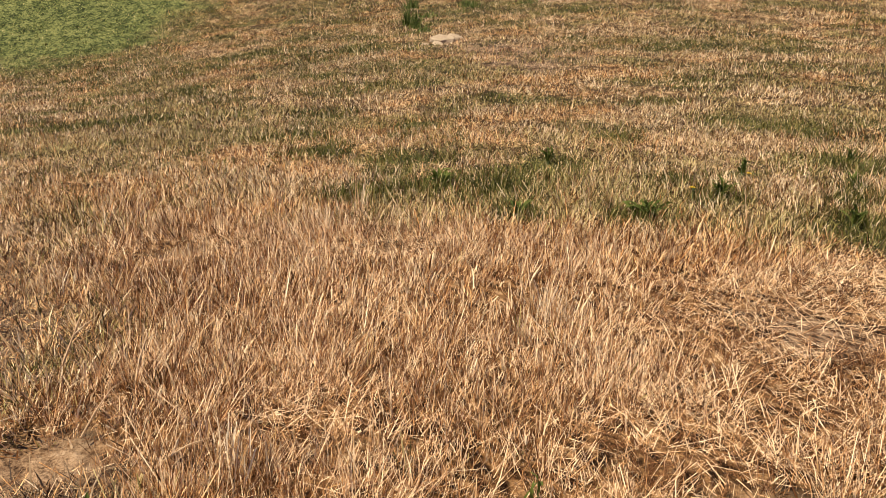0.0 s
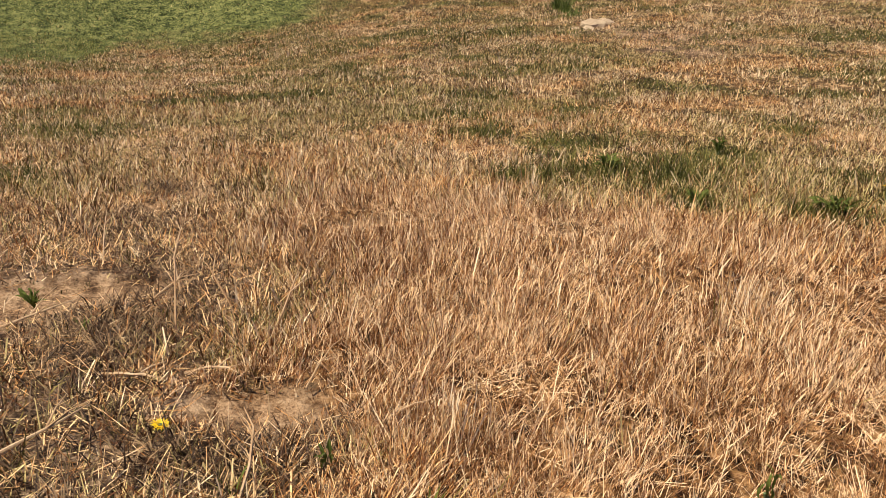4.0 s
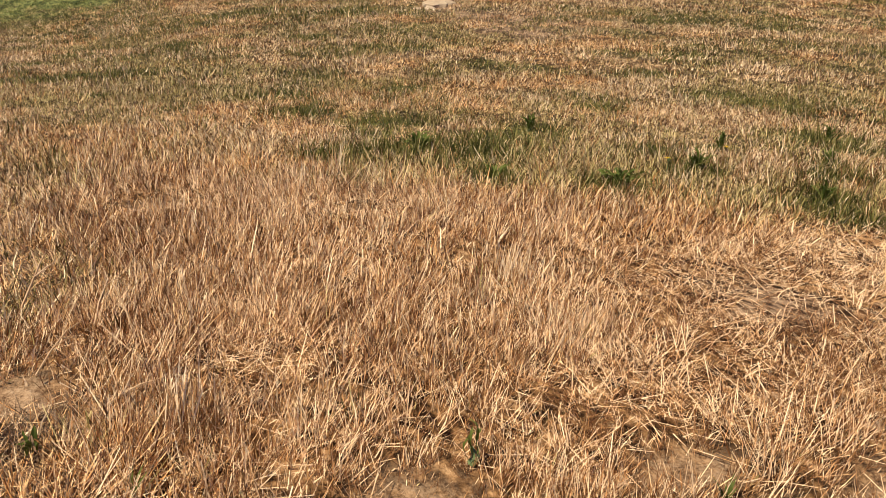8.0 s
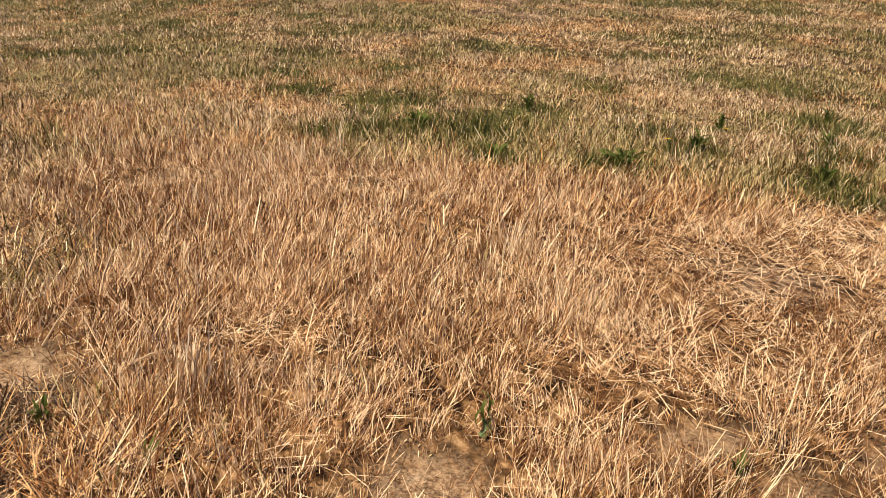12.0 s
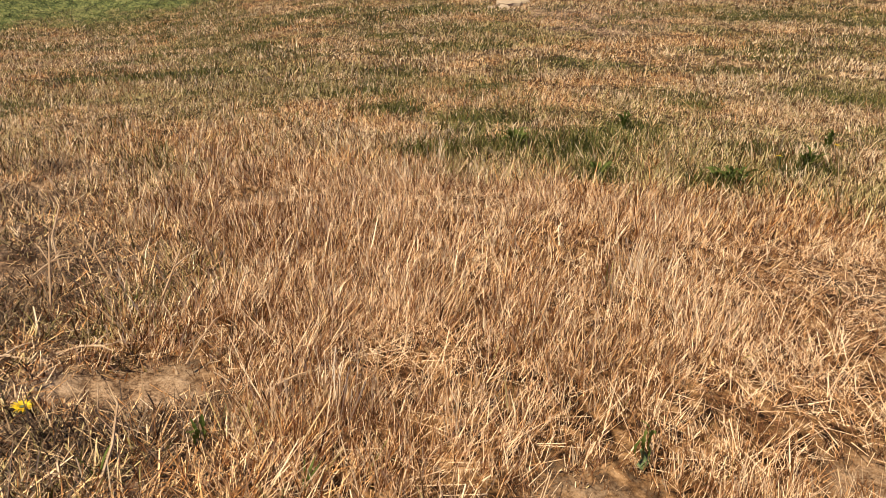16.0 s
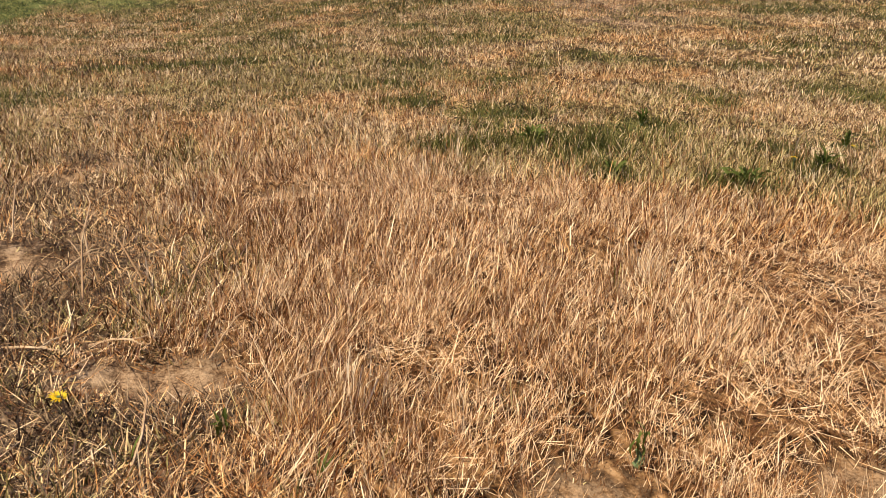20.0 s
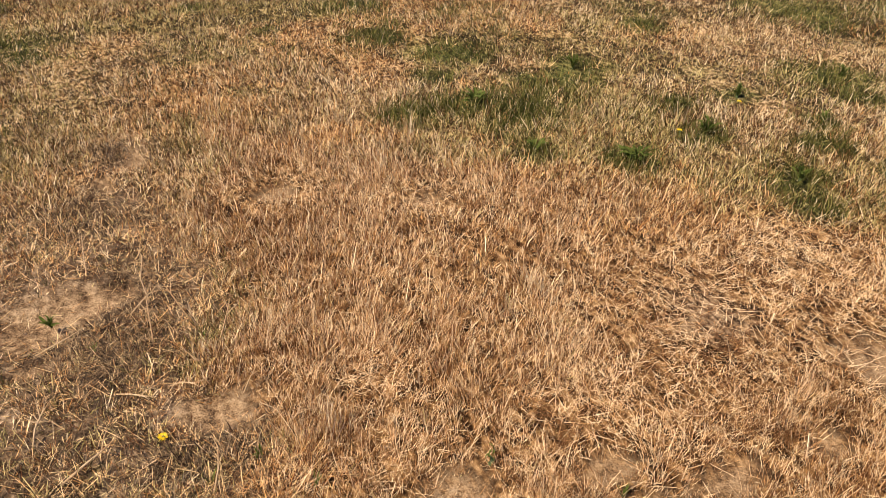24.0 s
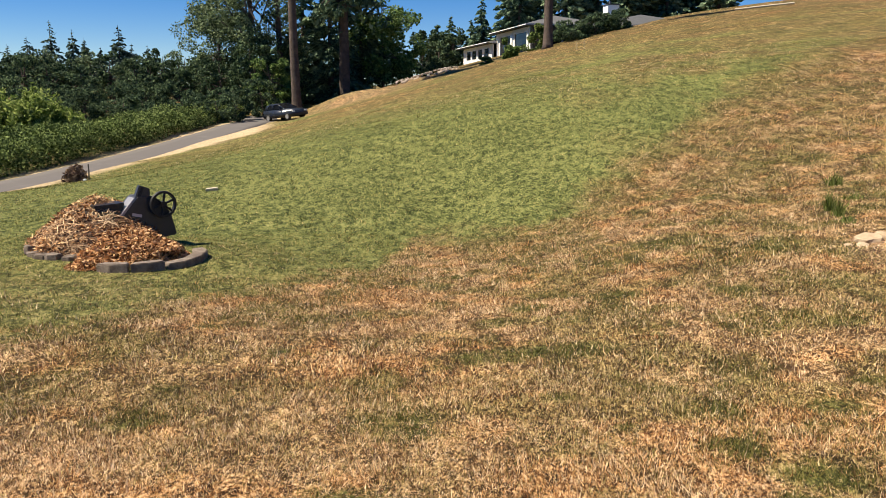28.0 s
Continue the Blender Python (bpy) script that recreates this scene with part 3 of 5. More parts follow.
def grow():
    bags = [[] for _ in GRASSES]
    # fans of ground: near radius, far radius, from, to, tufts, blades in each, coarseness, lawn alone
    for r0, r1, a0, a1, count, k, size, lawn_only in ((0.42, 1.15, -46, 92, 9000, 15, 0.62, 0), (1.15, 1.6, -42, 82, 8200, 14, 0.78, 0), (1.6, 3.2, -36, 74, 32000, 10, 0.95, 0), (3.2, 5.5, -34, 68, 35000, 9, 1.7, 0),
                                                      (5.5, 10, -33, 62, 44000, 8, 2.8, 0), (10, 15, -25, 56, 36000, 6, 4.0, 0), (15, 23, -12, 52, 28000, 6, 5.2, 0), (23, 36, 2, 48, 16000, 6, 8.0, 0),
                                                      (0.9, 5.5, 93, 314, 17000, 6, 2.4, 0), (6.5, 17, -34, 16, 34000, 6, 3.1, 1), (17, 44, -32, 42, 62000, 4, 8.5, 1)):
        x, y = scatter(count, r0, r1, a0, a1)
        x, y = x + 0.2, y + 0.1
        la = lawn_at(x, y)
        thin = value_noise(x, y, 0.22 * size, 71, 2)
        keep = (rng.uniform(0, 1, count) > np.maximum(np.maximum(bare_at(x, y) * 0.95, mat_at(x, y) * 0.6), strip_at(x, y) * 0.25)) & (verge_at(x, y) < 0.5) & (np.maximum(0.6 * thin + 0.6 * value_noise(x, y, 0.07 * size, 73, 2), 0.36) > rng.uniform(0.15, 0.72, count)) & (x > road_x(y) + 1.9)
        keep &= (rng.uniform(0, 1, count) < la) if lawn_only else (la < 0.6) | (np.hypot(x, y) < 7)
        x, y, la = x[keep], y[keep], la[keep]
        n = len(x)
        gr, st, lod, br, strip = green_at(x, y), straw_at(x, y), lodged_at(x, y), brush_at(x, y), strip_at(x, y)
        rust, olive = rust_at(x, y), olive_at(x, y)
        u = rng.uniform(0, 1, (5, n))
        sort = np.where(u[1] < 0.10 + 0.85 * st, 0, 1)
        sort = np.where((sort == 1) & (u[2] < olive), 5, sort)
        sort = np.where((u[3] < rust) & (sort != 5), 4, sort)
        sort = np.where(u[2] < strip * (1 - rust) * 0.75, np.where(u[3] < 0.34, 4, np.where(u[3] < 0.58, 6, np.where(u[3] < 0.82, 5, 0))), sort)
        sort = np.where(u[4] < br * 0.28, 6, sort)
        sort = np.where((u[0] < gr * 0.84) & (la < 0.4), 2, sort)
        sort = np.where(rng.uniform(0, 1, n) < la, 3, sort)
        vigour = rng.gamma(7.0, 1 / 7.0, n) * (0.62 + 0.75 * value_noise(x, y, 0.28, 97, 2)) * (1 - 0.25 * strip) * (1 - 0.35 * lod) * (1 - 0.5 * spots(x, y, BARE_RIMS, 0.5))
        fx, fy = value_noise(x, y, 0.5, 141, 2) - 0.5, value_noise(x, y, 0.5, 143, 2) - 0.5
        tilt_x = rng.normal(0, 0.24 + 0.9 * lod, n) + fx * (0.5 + 1.2 * lod)
        tilt_y = rng.normal(0, 0.24 + 0.9 * lod, n) + fy * (0.5 + 1.2 * lod)
        ox, oy = rng.normal(0, 1, (n, k)), rng.normal(0, 1, (n, k))
        bx = (x[:, None] + ox * 0.013 * size ** 0.9).ravel()
        by = (y[:, None] + oy * 0.013 * size ** 0.9).ravel()
        each = np.repeat(sort, k)
        wild = np.repeat(0.30 + 0.7 * lod + 0.35 * strip, k) + 0.08 * (size > 1.5) + 0.28 * (each != 0)
        lx = ox.ravel() * 0.24 + rng.normal(0, 1, len(each)) * wild + np.repeat(tilt_x, k)
        ly = oy.ravel() * 0.24 + rng.normal(0, 1, len(each)) * wild + np.repeat(tilt_y, k)
        stray = rng.uniform(0, 1, len(each))
        each = np.where((stray < 0.12) & (each != 3), rng.integers(0, 2, len(each)), each)
        each = np.where((stray > 0.86) & (each == 1), 5, each)
        each = np.where((stray < 0.22) & (each == 3), 5, each)
        tall = np.repeat(vigour, k) * rng.uniform(0.4, 1.25, len(each)) * (0.92 + 0.035 * size) * (0.86 if 1.5 < size < 3.0 else 1.0)
        tall = tall * np.where(each == 2, 0.9 + 0.3 * np.repeat(spots(x, y, CLUMPS_NEAR), k), 1.0)
        form = np.full(len(each), 2) if size > 1.2 else np.where(each == 2, 1, np.where(rng.uniform(0, 1, len(each)) < 0.25, 1, 0))
        for i in range(len(GRASSES)):
            m = each == i
            bags[i].append((bx[m], by[m], lx[m], ly[m], tall[m], np.full(m.sum(), size), form[m]))
    for (name, mat, h, w, label), bag in zip(GRASSES, bags):
        x, y, lx, ly, tall, size, form = (np.concatenate(c) for c in zip(*bag))
        blades(name, x, y, h * tall, w * size * rng.uniform(0.6, 1.4, len(x)), np.minimum(np.hypot(lx, ly), 3.5), np.arctan2(ly, lx), mat, label, "grass", shape=form)
    # fallen stalks
    x, y = scatter(120000, 0.42, 4.4, -42, 84)
    fx, fy = scatter(22000, 0.8, 2.6, 10, 84)
    flat = rng.uniform(0, 1, len(fx)) < lodged_at(fx + 0.2, fy + 0.1)
    x, y = np.concatenate([x, fx[flat]]) + 0.2, np.concatenate([y, fy[flat]]) + 0.1
    keep = rng.uniform(0, 1, len(x)) > np.maximum(0.82 * bare_at(x, y), 0.75 * spots(x, y, CLUMPS_NEAR)) + 0.3 * (1 - lodged_at(x, y)) * (1 - strip_at(x, y))
    x, y = x[keep], y[keep]
    worn = rng.uniform(0, 1, len(x)) < strip_at(x, y) * 0.85
    for name, mat, label, m in (("straw_litter", STRAW, "fallen pale straw stalks lying flat on thatch", ~worn), ("brown_litter", RUSSET, "fallen brown stalks lying on the worn strip", worn & (rng.uniform(0, 1, len(x)) < 0.7))):
        n = int(m.sum())
        blades(name, x[m], y[m], rng.uniform(0.012, 0.06, n), rng.uniform(0.0008, 0.0019, n), rng.uniform(2.5, 9, n), rng.uniform(0, math.tau, n), mat, label, "straw", lift=0.006, shape=np.zeros(n, int))
    # dark withered stalks along the worn strip; their dark tone also stands for blade shade
    n = 22000
    y = rng.uniform(0.9, 3.0, n)
    x = 0.26 + 0.10 * (y - 1.5) - rng.gamma(2.0, 0.13, n) + rng.normal(0, 0.07, n)
    dark = spots(x, y, DARK_MATS, 0.5)
    keep = (value_noise(x, y, 0.18, 133, 2) + 0.5 * dark > rng.uniform(0.3, 0.75, n)) & (bare_at(x, y) < 0.4)
    x, y = x[keep], y[keep]
    n = len(x)
    spot = rng.integers(0, len(DARK_MATS), 3600)
    centre = np.array(DARK_MATS)[spot]
    x, y = np.concatenate([x, centre[:, 0] + rng.normal(0, 0.55, 3600) * centre[:, 2]]), np.concatenate([y, centre[:, 1] + rng.normal(0, 0.55, 3600) * centre[:, 3]])
    n = len(x)
    blades("withered_stalks", x, y, rng.uniform(0.012, 0.055, n), rng.uniform(0.0010, 0.0026, n), rng.uniform(0.4, 5, n), rng.uniform(0, math.tau, n),
           DARK_STALK, "dark brown withered weed stalks on bare earth", "stalks", lift=0.0)


grow()

# ---------------------------------------------------------------- materials of the things
ASPHALT = plain("old asphalt", (0.105, 0.096, 0.092), (0.16, 0.147, 0.140), 0.6, 0.9, 0, 0.3, 0.01)
BARK = plain("fir bark", (0.055, 0.041, 0.034), (0.165, 0.125, 0.105), 2.2, 0.95, 0, 0.9, 0.08)
BLOCK = plain("grey concrete block", (0.13, 0.10, 0.08), (0.36, 0.30, 0.245), 9, 0.95, 0, 0.9, 0.02)
TUB = plain("dark grey plastic", (0.036, 0.036, 0.038), (0.062, 0.062, 0.064), 4, 0.34)
# paler than the tub: sun glint put into the colour
TUB_GLINT = plain("grey plastic with painted glint", (0.20, 0.20, 0.21), (0.34, 0.34, 0.35), 4, 0.3)
BLACK = plain("black plastic", (0.012, 0.012, 0.013), (0.025, 0.025, 0.027), 8, 0.45)
BADGE = plain("pale label", (0.5, 0.5, 0.5), (0.6, 0.6, 0.6), 8, 0.5)
WOOD = plain("weathered board", (0.38, 0.33, 0.24), (0.55, 0.49, 0.38), 6, 0.85, 0, 0.3, 0.01)
STAKE = plain("dark wooden stake", (0.06, 0.05, 0.042), (0.11, 0.09, 0.075), 9, 0.9)
WHITE = plain("white painted wall", (0.78, 0.78, 0.76), (0.86, 0.86, 0.84), 1.2, 0.7)
# grey blue made darker to paint in the shade on the house front
SHADE_GREY = plain("grey blue darkened for shade", (0.075, 0.08, 0.092), (0.12, 0.13, 0.145), 1.2, 0.8)
ROOFING = plain("grey shingle roof", (0.07, 0.073, 0.078), (0.13, 0.133, 0.138), 2.5, 0.9, 0, 0.4, 0.02)
GLASS = plain("dark window glass", (0.012, 0.014, 0.016), (0.02, 0.022, 0.026), 1.0, 0.12, 0, 0, 0, 0.08)
CARPAINT = plain("blue grey car paint", (0.016, 0.021, 0.032), (0.024, 0.030, 0.044), 1.0, 0.25)
RUBBER = plain("tyre rubber", (0.015, 0.015, 0.016), (0.03, 0.03, 0.03), 6, 0.8)
ALLOY = plain("silver wheel rim", (0.55, 0.56, 0.58), (0.65, 0.66, 0.68), 6, 0.3, 0.7)
LAMP_RED = plain("red tail lamp", (0.35, 0.01, 0.01), (0.45, 0.02, 0.02), 6, 0.2)
LAMP_CLEAR = plain("clear lamp", (0.6, 0.62, 0.65), (0.7, 0.72, 0.75), 6, 0.1)
ROCK = plain("pale rubble rock", (0.30, 0.25, 0.20), (0.55, 0.48, 0.40), 1.5, 0.9, 0, 0.6, 0.04)
DEAD_LEAF = blade_material("dead leaves", (0.10, 0.038, 0.014), (0.45, 0.215, 0.080), (0.88, 0.58, 0.30), 3.0, 0.2, 0.6)
TWIG = blade_material("dry twigs", (0.08, 0.040, 0.019), (0.31, 0.18, 0.092), (0.70, 0.50, 0.30), 4.0, 0.0, 0.8)
MAPLE = blade_material("broad leaves", (0.046, 0.070, 0.034), (0.108, 0.154, 0.072), (0.25, 0.31, 0.17), 0.5, 0.25, 0.65, 0.7, 0.15)
DARK_LEAF = blade_material("dark leaves", (0.024, 0.044, 0.025), (0.054, 0.090, 0.046), (0.13, 0.185, 0.09), 0.35, 0.2, 0.7, 0.7, 0.1)
WILLOW = blade_material("willow leaves", (0.085, 0.13, 0.028), (0.20, 0.27, 0.062), (0.40, 0.46, 0.15), 0.6, 0.45, 0.7, 0.7, 0.1)
# bluish tone puts distance haze into the far conifers' colour
HAZE_NEEDLE = blade_material("far conifer needles with painted haze", (0.035, 0.058, 0.045), (0.070, 0.105, 0.082), (0.13, 0.18, 0.13), 0.3, 0.15, 0.8, 0.7, 0.06)
BRIGHT_LEAF = blade_material("bright green leaves", (0.056, 0.0992, 0.0288), (0.12, 0.192, 0.0544), (0.256, 0.336, 0.112), 0.4, 0.3, 0.75, 0.7, 0.08)
BRAMBLE = blade_material("bramble leaves", (0.036, 0.058, 0.016), (0.088, 0.130, 0.036), (0.28, 0.35, 0.12), 0.9, 0.28, 0.75, 0.7, 0.08)
NEEDLE = blade_material("fir needles", (0.042, 0.074, 0.048), (0.10, 0.155, 0.095), (0.21, 0.285, 0.165), 0.3, 0.1, 0.8, 0.7, 0.06)
DRY_SHRUB = blade_material("brown shrub leaves", (0.055, 0.035, 0.025), (0.14, 0.085, 0.06), (0.25, 0.17, 0.11), 3.0, 0.2, 0.7)


# ---------------------------------------------------------------- foliage
def leaves(name, centres, sizes, material, parent, seed, droop=0.0, long=1.0, label="", along=None):
    """A crown: pairs of folded leaf faces round the given centres, in one mesh."""
    r = np.random.default_rng(seed)
    n = len(centres)
    a, b = r.normal(0, 1, (n, 3)), r.normal(0, 1, (n, 3))
    a[:, 2] = a[:, 2] * 0.6 - droop
    if along is not None:
        a = a * 0.45 + along
    a /= np.linalg.norm(a, axis=1)[:, None]
    b -= (a * b).sum(1)[:, None] * a
    b /= np.linalg.norm(b, axis=1)[:, None]
    c = np.cross(a, b)
    s = np.asarray(sizes)[:, None]
    v = np.empty((n, 4, 3))
    v[:, 0] = centres - a * s * 0.5 * long
    v[:, 1] = centres + b * s * 0.42 + c * s * 0.15
    v[:, 2] = centres + a * s * 0.5 * long
    v[:, 3] = centres - b * s * 0.42 + c * s * 0.15
    base = np.arange(n)[:, None] * 4
    return link_mesh(name, v.reshape(-1, 3), np.full(n * 2, 3), (base + np.array([[0, 1, 2, 0, 2, 3]])).ravel(), material, parent, label)


def lumps(r, n, centre, radii, count, lump):
    """Points for leaves: on the shells of many lumps that fill an egg shape, more at its outside."""
    d = r.normal(0, 1, (count, 3))
    d /= np.linalg.norm(d, axis=1)[:, None]
    c = np.asarray(centre) + d * np.asarray(radii) * r.uniform(0.35, 0.95, (count, 1)) ** 0.6
    which = r.integers(0, count, n)
    e = r.normal(0, 1, (n, 3))
    e /= np.linalg.norm(e, axis=1)[:, None]
    return c[which] + e * (lump * r.uniform(0.55, 1.25, count)[which] * r.uniform(0.6, 1.08, n))[:, None] * (1, 1, 0.8), c


def broadleaf(name, x, y, height, width, material, seed, n=2600, leaf=0.34, trunk=0.25, low=0.12, label="", group="", bole=0.3, lump_count=34):
    r = np.random.default_rng(seed)
    z = gz(x, y)
    tree = empty(name, x, y, z - 0.1, 0, label, "tree" if name.endswith("tree") else "bush", group)
    mid = (0, 0, height * (low + 1) / 2)
    pts, cores = lumps(r, n, mid, (width / 2, width / 2, height * (1 - low) / 2), lump_count, width * 0.13)
    pts[:, 2] = np.maximum(pts[:, 2], 0.1)
    top = (r.normal(0, 0.3), r.normal(0, 0.3), height * 0.85)
    bm = tube_bm([(0, 0, 0), (0.05 * trunk, 0, height * bole), (top[0] * 0.5, top[1] * 0.5, height * 0.6), top], [trunk * 1.25, trunk * 0.85, trunk * 0.5, trunk * 0.12], 9)
    for c in cores[:14]:
        h = r.uniform(0.22, 0.6) * height
        tube_bm([(0, 0, h), tuple(c * 0.55 + np.array((0, 0, h * 0.45))), tuple(c)], [trunk * 0.4, trunk * 0.22, trunk * 0.07], 5, bm)
    part("trunk", bm, BARK, tree)
    leaves("crown", pts, leaf * r.uniform(0.6, 1.3, n), material, tree, seed + 1)
    return tree


def conifer(name, x, y, height, width, seed, n=2400, label="", group="", material=None, bare=0.1, needle=0.42):
    r = np.random.default_rng(seed)
    tree = empty(name, x, y, gz(x, y) - 0.1, r.uniform(0, 360), label, "tree", group)
    part("trunk", tube_bm([(0, 0, 0), (0, 0, height * 0.5), (0, 0, height)], [height * 0.016, height * 0.010, 0.02], 8), BARK, tree)
    boughs = 150
    h = (1 - np.sort(r.uniform(0, 1, boughs)) ** 0.75 * (1 - bare)) * height * 0.985
    az = r.uniform(0, math.tau, boughs)
    reach = width / 2 * ((1 - h / height) / (1 - bare)) ** 0.85 * r.uniform(0.55, 1.2, boughs) + 0.05
    share = (reach + 0.1) / (reach + 0.1).sum()
    which = r.choice(boughs, n, p=share)
    f = r.uniform(0.05, 1, n) ** 0.8
    d = f * reach[which]
    pts = np.stack([np.cos(az[which]) * d, np.sin(az[which]) * d, h[which] - 0.30 * d * f + 0.04 * d], 1)
    pts += r.normal(0, 1, (n, 3)) * (0.03 + 0.07 * reach[which])[:, None] * (1, 1, 0.55)
    out = np.stack([np.cos(az[which]), np.sin(az[which]), np.full(n, -0.25)], 1) * 1.5
    leaves("crown", pts, needle * r.uniform(0.5, 1.2, n) * (0.35 + 0.65 * np.clip(reach[which] / (width * 0.3), 0, 1)), material or NEEDLE, tree, seed + 1, droop=0.3, long=1.6, along=out)
    return tree


def tall_fir(x, y, radius, height, seed, lean=(0, 0), low=11.0, label="", spread=4.6, n=4200):
    """An old fir with a bare trunk and hanging boughs high up."""
    r = np.random.default_rng(seed)
    tree = empty("fir_tree", x, y, gz(x, y) - 0.15, 0, label, "tree", "tall firs by the drive")
    pts = [(lean[0] * h, lean[1] * h, h) for h in (0, 0.5, 1.6, 6, 12, 20, height)]
    bm = tube_bm(pts, [radius * 1.5, radius * 1.2, radius * 1.03, radius * 0.95, radius * 0.85, radius * 0.6, 0.05], 14)
    for v in bm.verts:
        k = 1 + 0.10 * math.sin(9 * math.atan2(v.co.y, v.co.x) + v.co.z * 0.4)
        v.co.x, v.co.y = v.co.x * k, v.co.y * k
    part("trunk", bm, BARK, tree, smooth=True)
    count = 70
    h = low + (height * 0.97 - low) * r.uniform(0, 1, count) ** 1.5
    az = r.uniform(0, math.tau, count)
    reach = spread * np.clip(1.15 - (h - low) / (height - low), 0.1, 1) * r.uniform(0.5, 1.1, count)
    bm = bmesh.new()
    for hh, a, d in zip(h, az, reach):
        tube_bm([(lean[0] * hh, lean[1] * hh, hh), (lean[0] * hh + math.cos(a) * d * 0.6, lean[1] * hh + math.sin(a) * d * 0.6, hh - 0.02 * d), (lean[0] * hh + math.cos(a) * d, lean[1] * hh + math.sin(a) * d, hh - 0.28 * d)],
                [0.09, 0.055, 0.015], 5, bm)
    tagged(part("boughs", bm, BARK, tree), kind="stuff")
    which = r.integers(0, count, n)
    f = r.uniform(0.25, 1.05, n)
    d = f * reach[which]
    p = np.stack([lean[0] * h[which] + np.cos(az[which]) * d, lean[1] * h[which] + np.sin(az[which]) * d, h[which] - 0.28 * d * f], 1)
    p += r.normal(0, 1, (n, 3)) * (0.28, 0.28, 0.22)
    p[:, 2] -= r.gamma(1.5, 0.28, n)
    leaves("crown", p, 0.42 * r.uniform(0.5, 1.3, n), NEEDLE, tree, seed + 1, droop=0.9, long=1.7)
    return tree


# ---------------------------------------------------------------- the drive
def build_road():
    ys = np.concatenate([np.arange(18, 76, 0.8)])
    offs = np.array([-1.6, -0.8, 0, 0.8, 1.6])
    x = road_x(ys)[:, None] + offs
    y = np.repeat(ys[:, None], 5, 1)
    z = ground_z(x, y) * 0 + ground_z(road_x(ys), ys)[:, None] + 0.05 - 0.02 * np.abs(offs)
    top = np.stack([x, y, z], -1).reshape(-1, 3)
    low = top - (0, 0, 0.35)
    n = len(ys)
    i, j = np.meshgrid(np.arange(4), np.arange(n - 1))
    a = (j * 5 + i).ravel()
    quads = [np.stack([a, a + 1, a + 6, a + 5], 1)]
    off = len(top)
    e = np.arange(n - 1) * 5
    quads.append(np.stack([e, e + 5, e + 5 + off, e + off], 1))
    quads.append(np.stack([e + 4 + off, e + 9 + off, e + 9, e + 4], 1))
    q = np.concatenate(quads)
    ob = link_mesh("road", np.concatenate([top, low]), np.full(len(q), 4), q.ravel(), ASPHALT, smooth=True)
    tagged(ob, "narrow grey asphalt drive climbing beside the lawn", "road", kind="structure")


build_road()


def build_hedge():
    r = np.random.default_rng(21)
    hedge = empty("bramble_hedge", -20.5, 50, gz(-20.5, 50), 0, "long green bramble hedge along the drive", "hedge")
    n = 80000
    y = r.uniform(22, 79, n)
    k = value_noise(y, y * 0, 2.5, 101)
    half = 2.35
    t = r.uniform(0, math.pi, n)
    edge = r.uniform(0.5, 1.06, n) ** 0.6 * (0.86 + 0.3 * value_noise(y, t * 1.5, 0.9, 107))
    xc = road_x(y) - 4.7 - 0.3 * k
    height = (1.0 + 0.7 * k + 0.6 * value_noise(y, t * 1.3, 1.3, 103)) * (1 - 0.25 * np.clip((y - 45) / 30, 0, 1))
    x = xc + np.sign(np.cos(t)) * np.abs(np.cos(t)) ** 0.7 * half * edge
    z = ground_z(x, y) + np.sin(t) ** 0.7 * height * edge + 0.05
    pts = np.stack([x, y, z], 1) + r.normal(0, 0.07, (n, 3))
    leaves("leaves", pts - np.array(hedge.location), 0.145 * r.uniform(0.5, 1.4, n), BRAMBLE, hedge, 22)
    bm = bmesh.new()
    for i in range(160):
        yy = r.uniform(23, 75)
        xx = float(road_x(yy)) - 4.6 + r.uniform(-1, 1)
        zz = gz(xx, yy)
        d = r.normal(0, 0.6, 2)
        tube_bm([(xx, yy, zz), (xx + d[0] * 0.5, yy + d[1] * 0.5, zz + 0.9), (xx + d[0], yy + d[1], zz + 1.5 + r.uniform(0, 0.4))], [0.02, 0.015, 0.005], 4, bm)
    bmesh.ops.translate(bm, verts=bm.verts, vec=-hedge.location)
    tagged(part("canes", bm, STEM, hedge), kind="stuff")


build_hedge()

